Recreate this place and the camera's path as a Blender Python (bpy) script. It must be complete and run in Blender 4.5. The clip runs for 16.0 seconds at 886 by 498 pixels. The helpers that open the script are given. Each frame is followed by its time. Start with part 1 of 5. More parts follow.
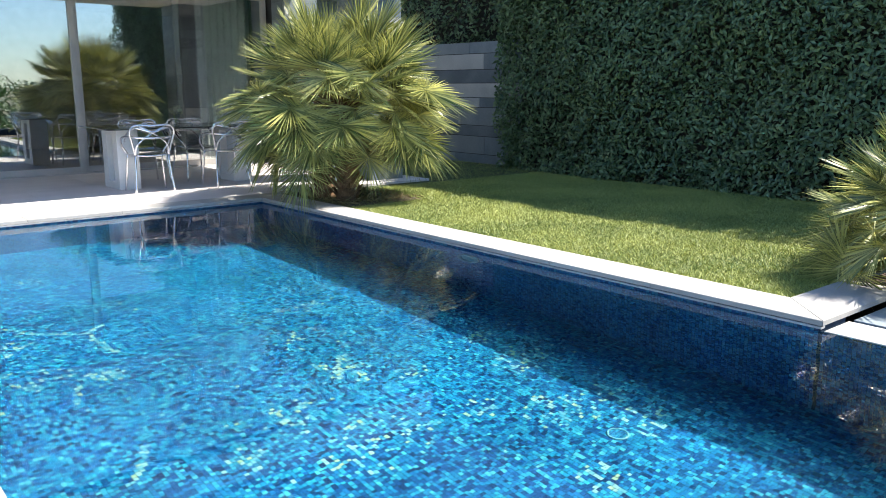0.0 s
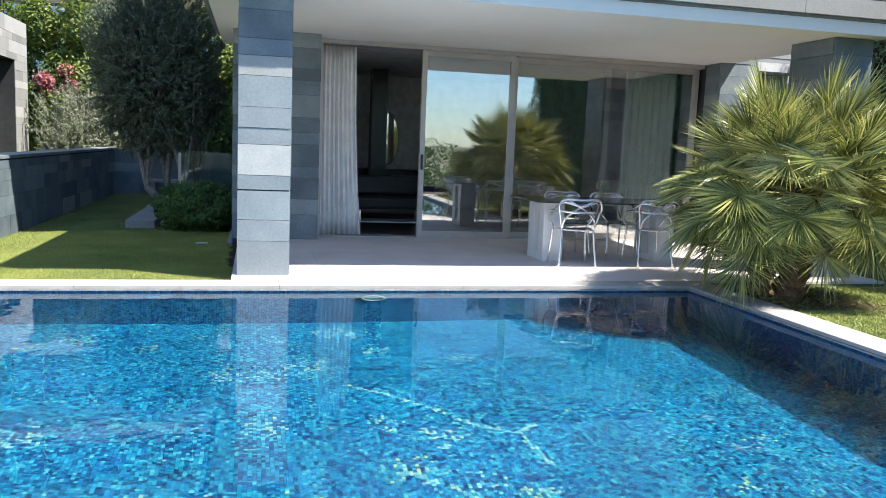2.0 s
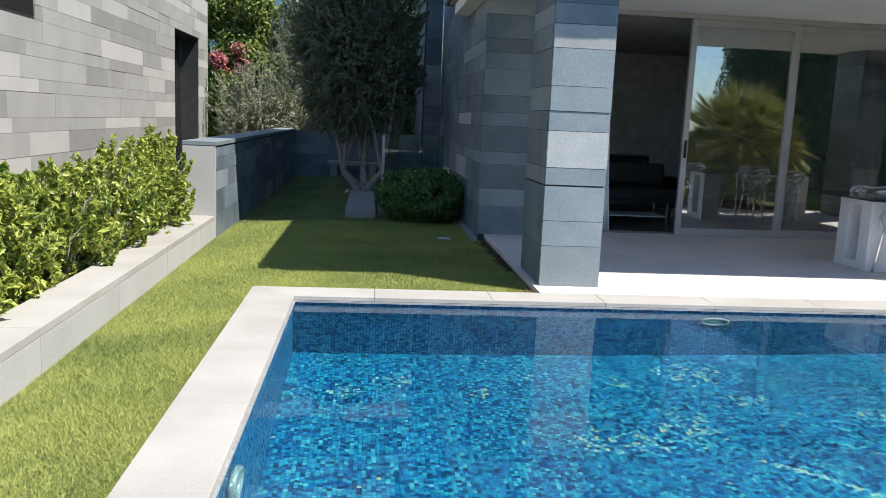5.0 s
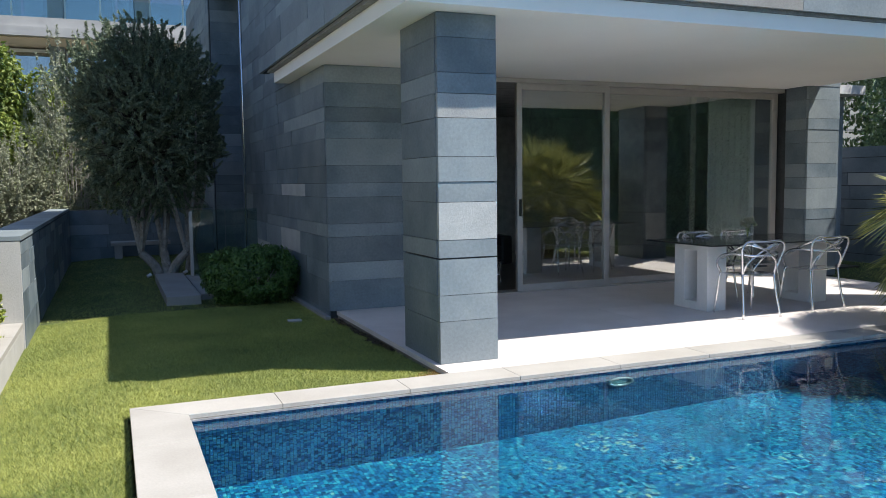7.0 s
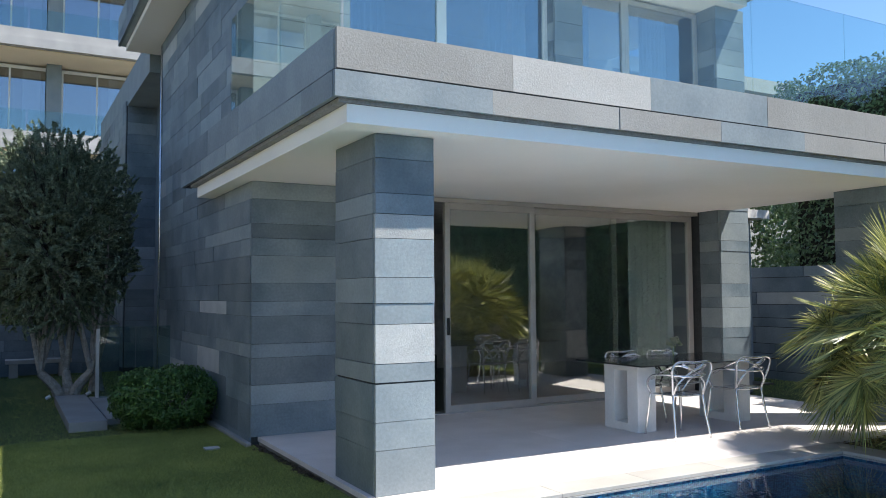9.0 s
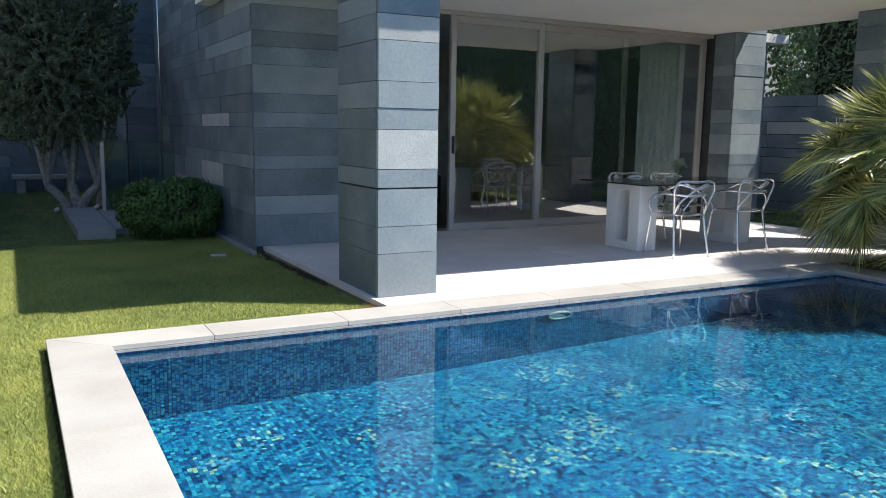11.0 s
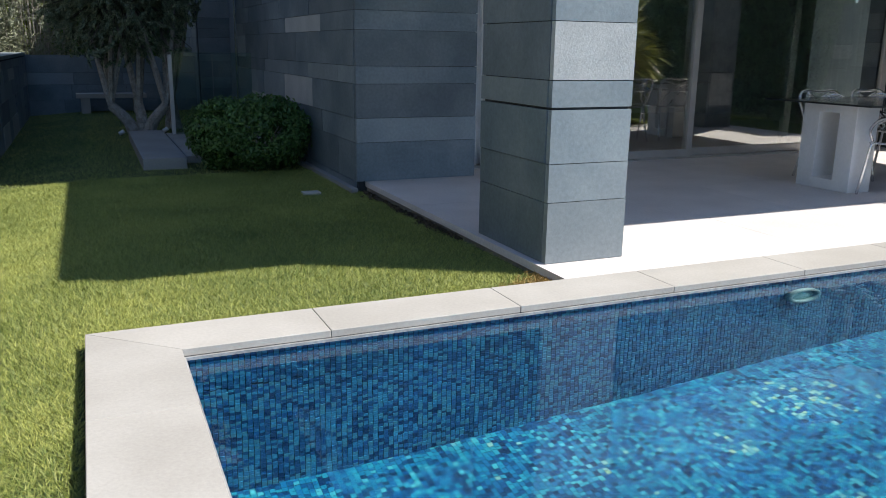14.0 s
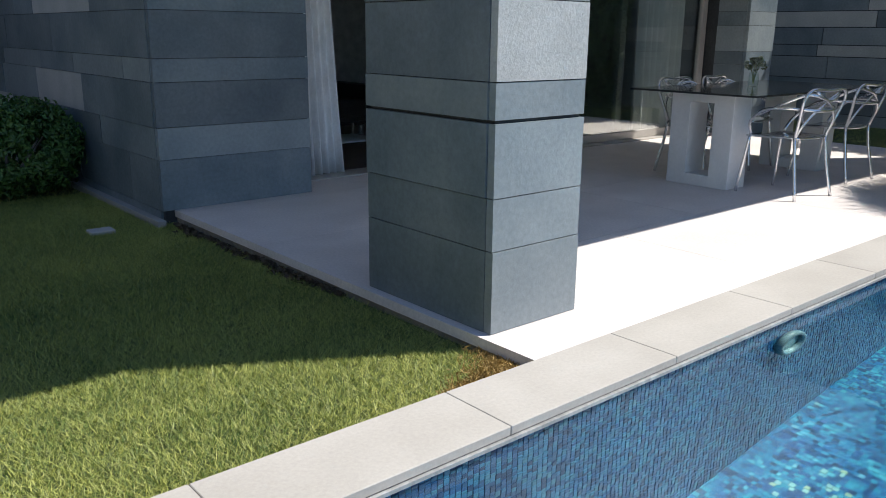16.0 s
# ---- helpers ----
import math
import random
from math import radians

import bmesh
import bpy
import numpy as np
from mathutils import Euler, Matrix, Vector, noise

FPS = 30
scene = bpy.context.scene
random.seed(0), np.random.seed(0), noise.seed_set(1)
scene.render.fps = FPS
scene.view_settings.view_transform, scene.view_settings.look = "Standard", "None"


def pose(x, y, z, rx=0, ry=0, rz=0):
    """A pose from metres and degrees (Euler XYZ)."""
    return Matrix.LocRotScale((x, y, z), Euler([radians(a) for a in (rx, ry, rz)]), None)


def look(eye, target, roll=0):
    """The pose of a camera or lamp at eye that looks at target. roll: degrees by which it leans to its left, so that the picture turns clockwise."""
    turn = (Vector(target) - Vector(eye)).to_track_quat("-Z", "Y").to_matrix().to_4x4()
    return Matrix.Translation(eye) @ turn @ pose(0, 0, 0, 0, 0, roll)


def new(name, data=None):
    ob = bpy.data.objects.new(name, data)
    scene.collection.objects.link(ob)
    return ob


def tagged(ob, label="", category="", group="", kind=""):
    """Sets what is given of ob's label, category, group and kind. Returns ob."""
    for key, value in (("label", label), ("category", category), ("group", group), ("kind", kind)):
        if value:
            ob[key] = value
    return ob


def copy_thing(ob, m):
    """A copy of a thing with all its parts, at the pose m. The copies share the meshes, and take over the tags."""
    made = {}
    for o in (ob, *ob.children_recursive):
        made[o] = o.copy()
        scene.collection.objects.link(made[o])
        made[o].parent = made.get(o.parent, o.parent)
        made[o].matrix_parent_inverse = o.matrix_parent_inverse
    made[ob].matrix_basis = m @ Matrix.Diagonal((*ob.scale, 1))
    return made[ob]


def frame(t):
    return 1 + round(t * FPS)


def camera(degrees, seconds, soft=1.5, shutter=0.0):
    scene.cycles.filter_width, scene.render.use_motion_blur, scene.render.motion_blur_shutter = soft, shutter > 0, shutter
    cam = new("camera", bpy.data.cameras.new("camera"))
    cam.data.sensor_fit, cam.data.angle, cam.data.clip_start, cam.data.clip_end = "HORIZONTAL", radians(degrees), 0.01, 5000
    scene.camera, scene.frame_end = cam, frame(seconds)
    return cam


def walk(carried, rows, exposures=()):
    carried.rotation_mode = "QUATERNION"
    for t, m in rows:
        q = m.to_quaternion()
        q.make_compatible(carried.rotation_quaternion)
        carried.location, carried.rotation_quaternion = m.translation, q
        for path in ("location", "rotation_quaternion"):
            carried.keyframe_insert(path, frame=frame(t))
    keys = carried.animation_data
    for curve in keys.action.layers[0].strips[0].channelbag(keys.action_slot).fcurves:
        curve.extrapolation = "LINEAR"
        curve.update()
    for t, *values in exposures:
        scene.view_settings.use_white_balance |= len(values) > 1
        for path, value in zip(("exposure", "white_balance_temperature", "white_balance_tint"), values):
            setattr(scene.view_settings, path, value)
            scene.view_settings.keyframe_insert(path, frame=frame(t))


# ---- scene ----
cam = camera(57.7, 16.0, soft=0.9)
PATH = [
    (0, (1.081, 0.05, 1.236), (2.337, 1.555, 0.841), 0.0),
    (0.5, (1.06, 0.191, 1.295), (2.193, 1.801, 0.941), -0.0),
    (1, (1.07, 0.437, 1.28), (2.041, 2.162, 0.997), -0.4),
    (1.5, (1.05, 0.703, 1.313), (1.776, 2.551, 1.072), 0.6),
    (2, (0.885, 0.847, 1.349), (1.342, 2.778, 1.095), 2.4),
    (2.5, (0.649, 1.224, 1.347), (0.901, 3.188, 1.064), 2.4),
    (3, (0.477, 1.465, 1.334), (0.613, 3.435, 1.021), 3.0),
    (3.5, (0.236, 1.693, 1.336), (0.327, 3.667, 1.027), 3.5),
    (3.7, (0.121, 1.826, 1.337), (0.209, 3.8, 1.028), 3.1),
    (6, (-1.309, 2.766, 1.354), (-0.87, 4.691, 1.031), 1.0),
    (6.5, (-1.518, 2.946, 1.382), (-0.887, 4.82, 1.08), -0.5),
    (7, (-1.653, 3.112, 1.453), (-0.895, 4.955, 1.286), -0.7),
    (7.5, (-1.658, 3.264, 1.529), (-0.849, 5.093, 1.537), -0.4),
    (8, (-1.697, 3.338, 1.566), (-0.827, 5.132, 1.728), -0.7),
    (10.5, (-1.792, 3.342, 1.356), (-0.792, 5.067, 1.197), 1.2),
    (11, (-1.733, 3.357, 1.299), (-0.794, 5.099, 1.004), 0.9),
    (11.5, (-1.707, 3.502, 1.247), (-0.79, 5.241, 0.88), 1.1),
    (12, (-1.646, 3.739, 1.189), (-0.869, 5.545, 0.822), 0.7),
    (12.5, (-1.675, 4.147, 1.126), (-0.96, 5.976, 0.744), 0.9),
    (13, (-1.595, 4.535, 1.12), (-0.851, 6.339, 0.682), 0.9),
    (13.5, (-1.499, 4.909, 1.185), (-0.731, 6.701, 0.739), 1.3),
    (14, (-1.508, 5.268, 1.144), (-0.729, 7.046, 0.66), 0.8),
    (14.5, (-1.451, 5.585, 1.158), (-0.65, 7.343, 0.641), 0.9),
    (15, (-1.41, 5.924, 1.182), (-0.547, 7.647, 0.647), 1.3),
    (15.5, (-1.393, 6.361, 1.185), (-0.327, 7.964, 0.646), 0.8),
    (16, (-1.385, 6.785, 1.163), (-0.13, 8.254, 0.645), 0.6),
]
walk(cam, [(t, look(eye, target, roll)) for t, eye, target, roll in PATH],
     [(0, 1.3), (1.5, 1.28), (2.5, 1.05), (3.7, 0.86), (6.0, 0.6), (7.0, 0.66), (8.2, 0.95), (10.3, 0.88), (11.4, 0.66), (12.5, 0.52), (16.0, 0.45)])

# ---- light ----
SUN = Vector((0.575, -0.34, 1.0)).normalized()
world = bpy.data.worlds.new("sky")
scene.world = world
world.use_nodes = True
wn = world.node_tree.nodes
sky = wn.new("ShaderNodeTexSky")
sky.sky_type = "NISHITA"
sky.sun_disc = False
sky.sun_elevation = math.asin(SUN.z)
sky.sun_rotation = math.atan2(SUN.x, SUN.y)
sky.dust_density = 0.3
sky.ozone_density = 3.0
tint = wn.new("ShaderNodeMix")
tint.data_type, tint.blend_type = "RGBA", "MULTIPLY"
tint.inputs[0].default_value = 1.0
tint.inputs[7].default_value = (0.84, 0.99, 1.14, 1)
world.node_tree.links.new(sky.outputs[0], tint.inputs[6])
world.node_tree.links.new(tint.outputs[2], wn["Background"].inputs[0])
wn["Background"].inputs[1].default_value = 0.098
sun_data = bpy.data.lights.new("sun", "SUN")
sun_data.energy = 5.0
sun_data.angle = radians(0.53)
sun_data.color = (1.0, 0.95, 0.87)
sun = new("sun", sun_data)
sun.matrix_world = look(SUN * 30, (0, 0, 0))

# ---- materials ----
MATS = {}


def mat(name, color, rough=0.6, metal=0.0, color2=None, scale=6.0, bump=0.0, bump_scale=40.0,
        spread=0.0, island=False, fine=0.25, spec=0.5, stretch=None):
    """A surface: two colours mixed by large noise, fine grain, relief, and a spread of tone from piece to piece."""
    if name in MATS:
        return MATS[name]
    m = bpy.data.materials.new(name)
    MATS[name] = m
    m.use_nodes = True
    nt = m.node_tree
    n, l = nt.nodes, nt.links
    b = n["Principled BSDF"]
    b.inputs["Roughness"].default_value = rough
    b.inputs["Metallic"].default_value = metal
    b.inputs["Specular IOR Level"].default_value = spec
    mp = n.new("ShaderNodeMapping")
    l.new(n_world(nt), mp.inputs[0])
    if stretch:
        mp.inputs["Scale"].default_value = stretch
    big = n.new("ShaderNodeTexNoise")
    big.inputs["Scale"].default_value = scale
    big.inputs["Detail"].default_value = 4
    l.new(mp.outputs[0], big.inputs[0])
    small = n.new("ShaderNodeTexNoise")
    small.inputs["Scale"].default_value = bump_scale
    small.inputs["Detail"].default_value = 6
    small.inputs["Roughness"].default_value = 0.65
    l.new(mp.outputs[0], small.inputs[0])
    mix = n.new("ShaderNodeMix")
    mix.data_type = "RGBA"
    mix.inputs[6].default_value = (*color, 1)
    c2 = color2 or tuple(c * 0.75 for c in color)
    mix.inputs[7].default_value = (*c2, 1)
    ramp = n.new("ShaderNodeMapRange")
    ramp.inputs[1].default_value, ramp.inputs[2].default_value = 0.35, 0.65
    l.new(big.outputs[0], ramp.inputs[0])
    l.new(ramp.outputs[0], mix.inputs[0])
    hsv = n.new("ShaderNodeHueSaturation")
    l.new(mix.outputs[2], hsv.inputs["Color"])
    val = n.new("ShaderNodeMapRange")
    val.inputs[1].default_value, val.inputs[2].default_value = 0.3, 0.7
    val.inputs[3].default_value, val.inputs[4].default_value = 1 - fine, 1 + fine
    l.new(small.outputs[0], val.inputs[0])
    last = val.outputs[0]
    if spread:
        if island:
            src = n.new("ShaderNodeNewGeometry").outputs["Random Per Island"]
        else:
            src = n.new("ShaderNodeObjectInfo").outputs["Random"]
        sp = n.new("ShaderNodeMapRange")
        sp.inputs[3].default_value, sp.inputs[4].default_value = 1 - spread, 1 + spread
        l.new(src, sp.inputs[0])
        mul = n.new("ShaderNodeMath")
        mul.operation = "MULTIPLY"
        l.new(last, mul.inputs[0])
        l.new(sp.outputs[0], mul.inputs[1])
        last = mul.outputs[0]
    l.new(last, hsv.inputs["Value"])
    l.new(hsv.outputs[0], b.inputs["Base Color"])
    if bump:
        bp = n.new("ShaderNodeBump")
        bp.inputs["Strength"].default_value = bump
        bp.inputs["Distance"].default_value = 0.01
        l.new(small.outputs[0], bp.inputs["Height"])
        l.new(bp.outputs[0], b.inputs["Normal"])
    return m


def n_world(nt):
    """World-space position, so that grain keeps its real size on scaled pieces."""
    return nt.nodes.new("ShaderNodeNewGeometry").outputs["Position"]


def ramp_mat(name, stops, rough=0.3, island=True, spec=0.5, grain=0.15):
    """Pieces that take one colour each out of a list of colours."""
    m = bpy.data.materials.new(name)
    MATS[name] = m
    m.use_nodes = True
    n, l = m.node_tree.nodes, m.node_tree.links
    b = n["Principled BSDF"]
    b.inputs["Roughness"].default_value = rough
    b.inputs["Specular IOR Level"].default_value = spec
    src = (n.new("ShaderNodeNewGeometry").outputs["Random Per Island"] if island
           else n.new("ShaderNodeObjectInfo").outputs["Random"])
    cr = n.new("ShaderNodeValToRGB")
    cr.color_ramp.interpolation = "CONSTANT"
    el = cr.color_ramp.elements
    while len(el) < len(stops):
        el.new(0.5)
    for e, (p, c) in zip(el, stops):
        e.position, e.color = p, (*c, 1)
    l.new(src, cr.inputs[0])
    noi = n.new("ShaderNodeTexNoise")
    noi.inputs["Scale"].default_value = 1.3
    l.new(n_world(m.node_tree), noi.inputs[0])
    mr = n.new("ShaderNodeMapRange")
    mr.inputs[1].default_value, mr.inputs[2].default_value = 0.3, 0.7
    mr.inputs[3].default_value, mr.inputs[4].default_value = 1 - grain, 1 + grain
    l.new(noi.outputs[0], mr.inputs[0])
    hsv = n.new("ShaderNodeHueSaturation")
    l.new(cr.outputs[0], hsv.inputs["Color"])
    l.new(mr.outputs[0], hsv.inputs["Value"])
    l.new(hsv.outputs[0], b.inputs["Base Color"])
    return m


def clear_mat(name, tint, ior, rough=0.0, refract=False, bump=0.0, bump_scale=3.0):
    """Panes and water: Fresnel gloss over a tinted clear body."""
    m = bpy.data.materials.new(name)
    MATS[name] = m
    m.use_nodes = True
    nt = m.node_tree
    n, l = nt.nodes, nt.links
    n.remove(n["Principled BSDF"])
    out = n["Material Output"]
    if refract:
        body = n.new("ShaderNodeBsdfRefraction")
        body.inputs["IOR"].default_value = 1.33
        body.inputs["Roughness"].default_value = 0.0
    else:
        body = n.new("ShaderNodeBsdfTransparent")
    body.inputs["Color"].default_value = (*tint, 1)
    gloss = n.new("ShaderNodeBsdfGlossy")
    gloss.inputs["Roughness"].default_value = rough
    gloss.inputs["Color"].default_value = (1, 1, 1, 1)
    mix = n.new("ShaderNodeMixShader")
    if refract:
        fr = n.new("ShaderNodeFresnel")
        fr.inputs["IOR"].default_value = ior
        l.new(fr.outputs[0], mix.inputs[0])
    else:
        # the same gloss for both faces of a pane
        fr = n.new("ShaderNodeLayerWeight")
        fr.inputs["Blend"].default_value = 0.5
        power = n.new("ShaderNodeMath")
        power.operation = "POWER"
        power.inputs[1].default_value = 5
        l.new(fr.outputs["Facing"], power.inputs[0])
        rise = n.new("ShaderNodeMapRange")
        rise.inputs[3].default_value = ((ior - 1) / (ior + 1)) ** 2
        rise.inputs[4].default_value = 1.0
        l.new(power.outputs[0], rise.inputs[0])
        l.new(rise.outputs[0], mix.inputs[0])
    l.new(body.outputs[0], mix.inputs[1])
    l.new(gloss.outputs[0], mix.inputs[2])
    l.new(mix.outputs[0], out.inputs[0])
    if bump:
        noi = n.new("ShaderNodeTexNoise")
        noi.inputs["Scale"].default_value = bump_scale
        noi.inputs["Detail"].default_value = 2
        l.new(n_world(nt), noi.inputs[0])
        bp = n.new("ShaderNodeBump")
        bp.inputs["Strength"].default_value = bump
        bp.inputs["Distance"].default_value = 0.02
        l.new(noi.outputs[0], bp.inputs["Height"])
        for s in (body, gloss, fr):
            if "Normal" in s.inputs:
                l.new(bp.outputs[0], s.inputs["Normal"])
    return m


def leaf_mat(name, color, color2, rough=0.45, trans=0.35, spec=0.5, scale=3.0):
    m = bpy.data.materials.new(name)
    MATS[name] = m
    m.use_nodes = True
    n, l = m.node_tree.nodes, m.node_tree.links
    b = n["Principled BSDF"]
    b.inputs["Roughness"].default_value = rough
    b.inputs["Specular IOR Level"].default_value = spec
    noi = n.new("ShaderNodeTexNoise")
    noi.inputs["Scale"].default_value = scale
    l.new(n_world(m.node_tree), noi.inputs[0])
    rnd = n.new("ShaderNodeNewGeometry").outputs["Random Per Island"]
    add = n.new("ShaderNodeMath")
    add.operation = "ADD"
    l.new(noi.outputs[0], add.inputs[0])
    l.new(rnd, add.inputs[1])
    mr = n.new("ShaderNodeMapRange")
    mr.inputs[1].default_value, mr.inputs[2].default_value = 0.4, 1.5
    l.new(add.outputs[0], mr.inputs[0])
    mix = n.new("ShaderNodeMix")
    mix.data_type = "RGBA"
    mix.inputs[6].default_value = (*color, 1)
    mix.inputs[7].default_value = (*color2, 1)
    l.new(mr.outputs[0], mix.inputs[0])
    l.new(mix.outputs[2], b.inputs["Base Color"])
    tr = n.new("ShaderNodeBsdfTranslucent")
    l.new(mix.outputs[2], tr.inputs[0])
    ms = n.new("ShaderNodeMixShader")
    ms.inputs[0].default_value = trans
    l.new(b.outputs[0], ms.inputs[1])
    l.new(tr.outputs[0], ms.inputs[2])
    l.new(ms.outputs[0], n["Material Output"].inputs[0])
    return m


SLATE = [
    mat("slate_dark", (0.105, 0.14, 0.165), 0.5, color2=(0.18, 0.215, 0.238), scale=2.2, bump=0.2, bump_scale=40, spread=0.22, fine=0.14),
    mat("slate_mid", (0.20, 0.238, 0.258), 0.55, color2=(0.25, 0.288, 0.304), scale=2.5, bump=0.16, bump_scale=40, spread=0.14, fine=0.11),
    mat("slate_light", (0.36, 0.37, 0.365), 0.7, color2=(0.43, 0.44, 0.43), scale=3, bump=0.28, bump_scale=70, spread=0.08, fine=0.13),
]
GREY = [
    mat("grey_stone_mid", (0.27, 0.265, 0.25), 0.75, color2=(0.31, 0.305, 0.29), scale=2, bump=0.3, bump_scale=60, spread=0.10, fine=0.12),
    mat("grey_stone_light", (0.33, 0.325, 0.31), 0.75, color2=(0.37, 0.365, 0.345), scale=2, bump=0.3, bump_scale=60, spread=0.06, fine=0.10),
    mat("grey_stone_pale", (0.43, 0.42, 0.40), 0.75, color2=(0.47, 0.46, 0.44), scale=2, bump=0.3, bump_scale=60, spread=0.06, fine=0.10),
]
JOINT = mat("joint", (0.05, 0.055, 0.06), 0.9)
COPING = mat("coping_stone", (0.42, 0.40, 0.37), 0.75, color2=(0.36, 0.34, 0.31), scale=2.2, bump=0.10, bump_scale=70, spread=0.06, fine=0.07)
MORTAR = mat("pale_mortar", (0.30, 0.28, 0.25), 0.9, fine=0.2)
PAVER = mat("terrace_stone", (0.66, 0.615, 0.60), 0.7, color2=(0.585, 0.54, 0.525), scale=2.0, bump=0.2, bump_scale=60, spread=0.04, fine=0.10)
PLASTER = mat("white_plaster", (0.90, 0.87, 0.82), 0.9, color2=(0.87, 0.84, 0.79), scale=1.2, bump=0.05, bump_scale=120, fine=0.03)
WHITE = mat("white_coated_metal", (0.78, 0.79, 0.79), 0.5, color2=(0.72, 0.73, 0.73), scale=3, fine=0.04)
FRAME = mat("bronze_grey_frame", (0.50, 0.475, 0.445), 0.42, metal=0.25, color2=(0.45, 0.425, 0.40), scale=4, fine=0.05)
DARKF = mat("dark_frame", (0.05, 0.05, 0.05), 0.45, metal=0.3)
BLACK = mat("black_lacquer", (0.012, 0.012, 0.013), 0.25)
GROUT = mat("dark_grout", (0.012, 0.03, 0.06), 0.8)
SOIL = mat("soil", (0.07, 0.05, 0.035), 0.95, color2=(0.12, 0.09, 0.06), scale=12, bump=1.0, bump_scale=50, fine=0.4)
TURF = mat("turf", (0.03, 0.05, 0.012), 0.9, color2=(0.055, 0.07, 0.02), scale=1.6, bump=1.0, bump_scale=90, fine=0.35)
CHROME = mat("polished_chrome", (0.86, 0.86, 0.87), 0.20, metal=0.85, color2=(0.82, 0.82, 0.83), fine=0.02)
CURTAIN = mat("white_curtain", (0.90, 0.89, 0.88), 0.9, color2=(0.80, 0.79, 0.78), fine=0.06)
GLASS = clear_mat("window_glass", (0.86, 0.90, 0.88), 3.3)
UPGLASS = clear_mat("coated_window_glass", (0.55, 0.62, 0.68), 3.0)
RAILGLASS = clear_mat("balustrade_glass", (0.78, 0.88, 0.87), 1.5)
WATER = clear_mat("water", (0.78, 0.98, 1.0), 1.33, refract=True, bump=0.06, bump_scale=5.5)
MOSAIC_F = ramp_mat("mosaic_floor", [(0, (0.001, 0.035, 0.11)), (0.15, (0.002, 0.075, 0.18)), (0.32, (0.003, 0.115, 0.20)), (0.46, (0.0005, 0.016, 0.065)),
                                     (0.53, (0.012, 0.16, 0.225)), (0.68, (0.001, 0.042, 0.135)), (0.80, (0.002, 0.095, 0.19)), (0.95, (0.04, 0.22, 0.265))])
MOSAIC_P = ramp_mat("mosaic_pale", [(0, (0.16, 0.27, 0.25)), (0.3, (0.08, 0.22, 0.26)), (0.6, (0.20, 0.26, 0.17)), (0.8, (0.04, 0.18, 0.24))])
MOSAIC_W = ramp_mat("mosaic_wall", [(0, (0.005, 0.05, 0.15)), (0.2, (0.015, 0.11, 0.235)), (0.4, (0.002, 0.022, 0.09)), (0.55, (0.022, 0.15, 0.27)),
                                    (0.7, (0.006, 0.06, 0.185)), (0.85, (0.035, 0.15, 0.23))])
HEDGE = leaf_mat("hedge_leaf", (0.04, 0.09, 0.034), (0.22, 0.32, 0.15), rough=0.3, trans=0.2)
BUSHL = leaf_mat("shrub_leaf", (0.05, 0.115, 0.03), (0.13, 0.25, 0.06), rough=0.4, trans=0.2)
LAUREL = leaf_mat("laurel_leaf", (0.12, 0.20, 0.03), (0.54, 0.58, 0.13), rough=0.35, trans=0.35)
OLIVE = leaf_mat("olive_leaf", (0.075, 0.115, 0.065), (0.30, 0.36, 0.23), rough=0.5, trans=0.15)
SILVER = leaf_mat("silver_leaf", (0.204, 0.228, 0.144), (0.408, 0.432, 0.312), rough=0.6, trans=0.2)
VINE = leaf_mat("vine_leaf", (0.06, 0.12, 0.022), (0.30, 0.36, 0.07), rough=0.5, trans=0.35)
FLOWER = leaf_mat("pink_bloom", (0.42, 0.10, 0.12), (0.60, 0.28, 0.26), rough=0.6, trans=0.3)
PALM = leaf_mat("palm_leaf", (0.055, 0.10, 0.03), (0.66, 0.64, 0.22), rough=0.32, trans=0.25, spec=0.6)
PALMDRY = leaf_mat("palm_dry_leaf", (0.22, 0.17, 0.07), (0.40, 0.34, 0.16), rough=0.6, trans=0.2)
DRYGRASS = leaf_mat("dry_blade", (0.25, 0.16, 0.05), (0.48, 0.34, 0.12), rough=0.6, trans=0.2)
GRASS = leaf_mat("grass_blade", (0.045, 0.12, 0.02), (0.54, 0.55, 0.15), rough=0.5, trans=0.12, scale=1.1)
BARK = mat("pale_bark", (0.42, 0.39, 0.35), 0.9, color2=(0.28, 0.26, 0.23), scale=14, bump=0.8, bump_scale=60, fine=0.3)
TWIG = mat("dark_twig", (0.10, 0.09, 0.075), 0.9, color2=(0.06, 0.055, 0.045), scale=14, fine=0.3)
FIBRE = mat("palm_fibre", (0.14, 0.085, 0.045), 0.95, color2=(0.24, 0.15, 0.08), scale=20, bump=1.0, bump_scale=80, fine=0.4)


# ---- building blocks ----
def mesh_of(name, bm, material):
    me = bpy.data.meshes.new(name)
    bm.to_mesh(me)
    bm.free()
    for m in (material if isinstance(material, (list, tuple)) else [material]):
        me.materials.append(m)
    return me


def part(name, bm, material, parent=None, label="", smooth=False):
    """One bmesh as one mesh object, under a thing or a part if given."""
    me = mesh_of(name, bm, material)
    if smooth:
        me.shade_smooth()
    ob = new(name, me)
    if parent:
        ob.parent = parent
        ob.matrix_parent_inverse = Matrix.Identity(4)
    if label:
        ob["label"] = label
    return ob


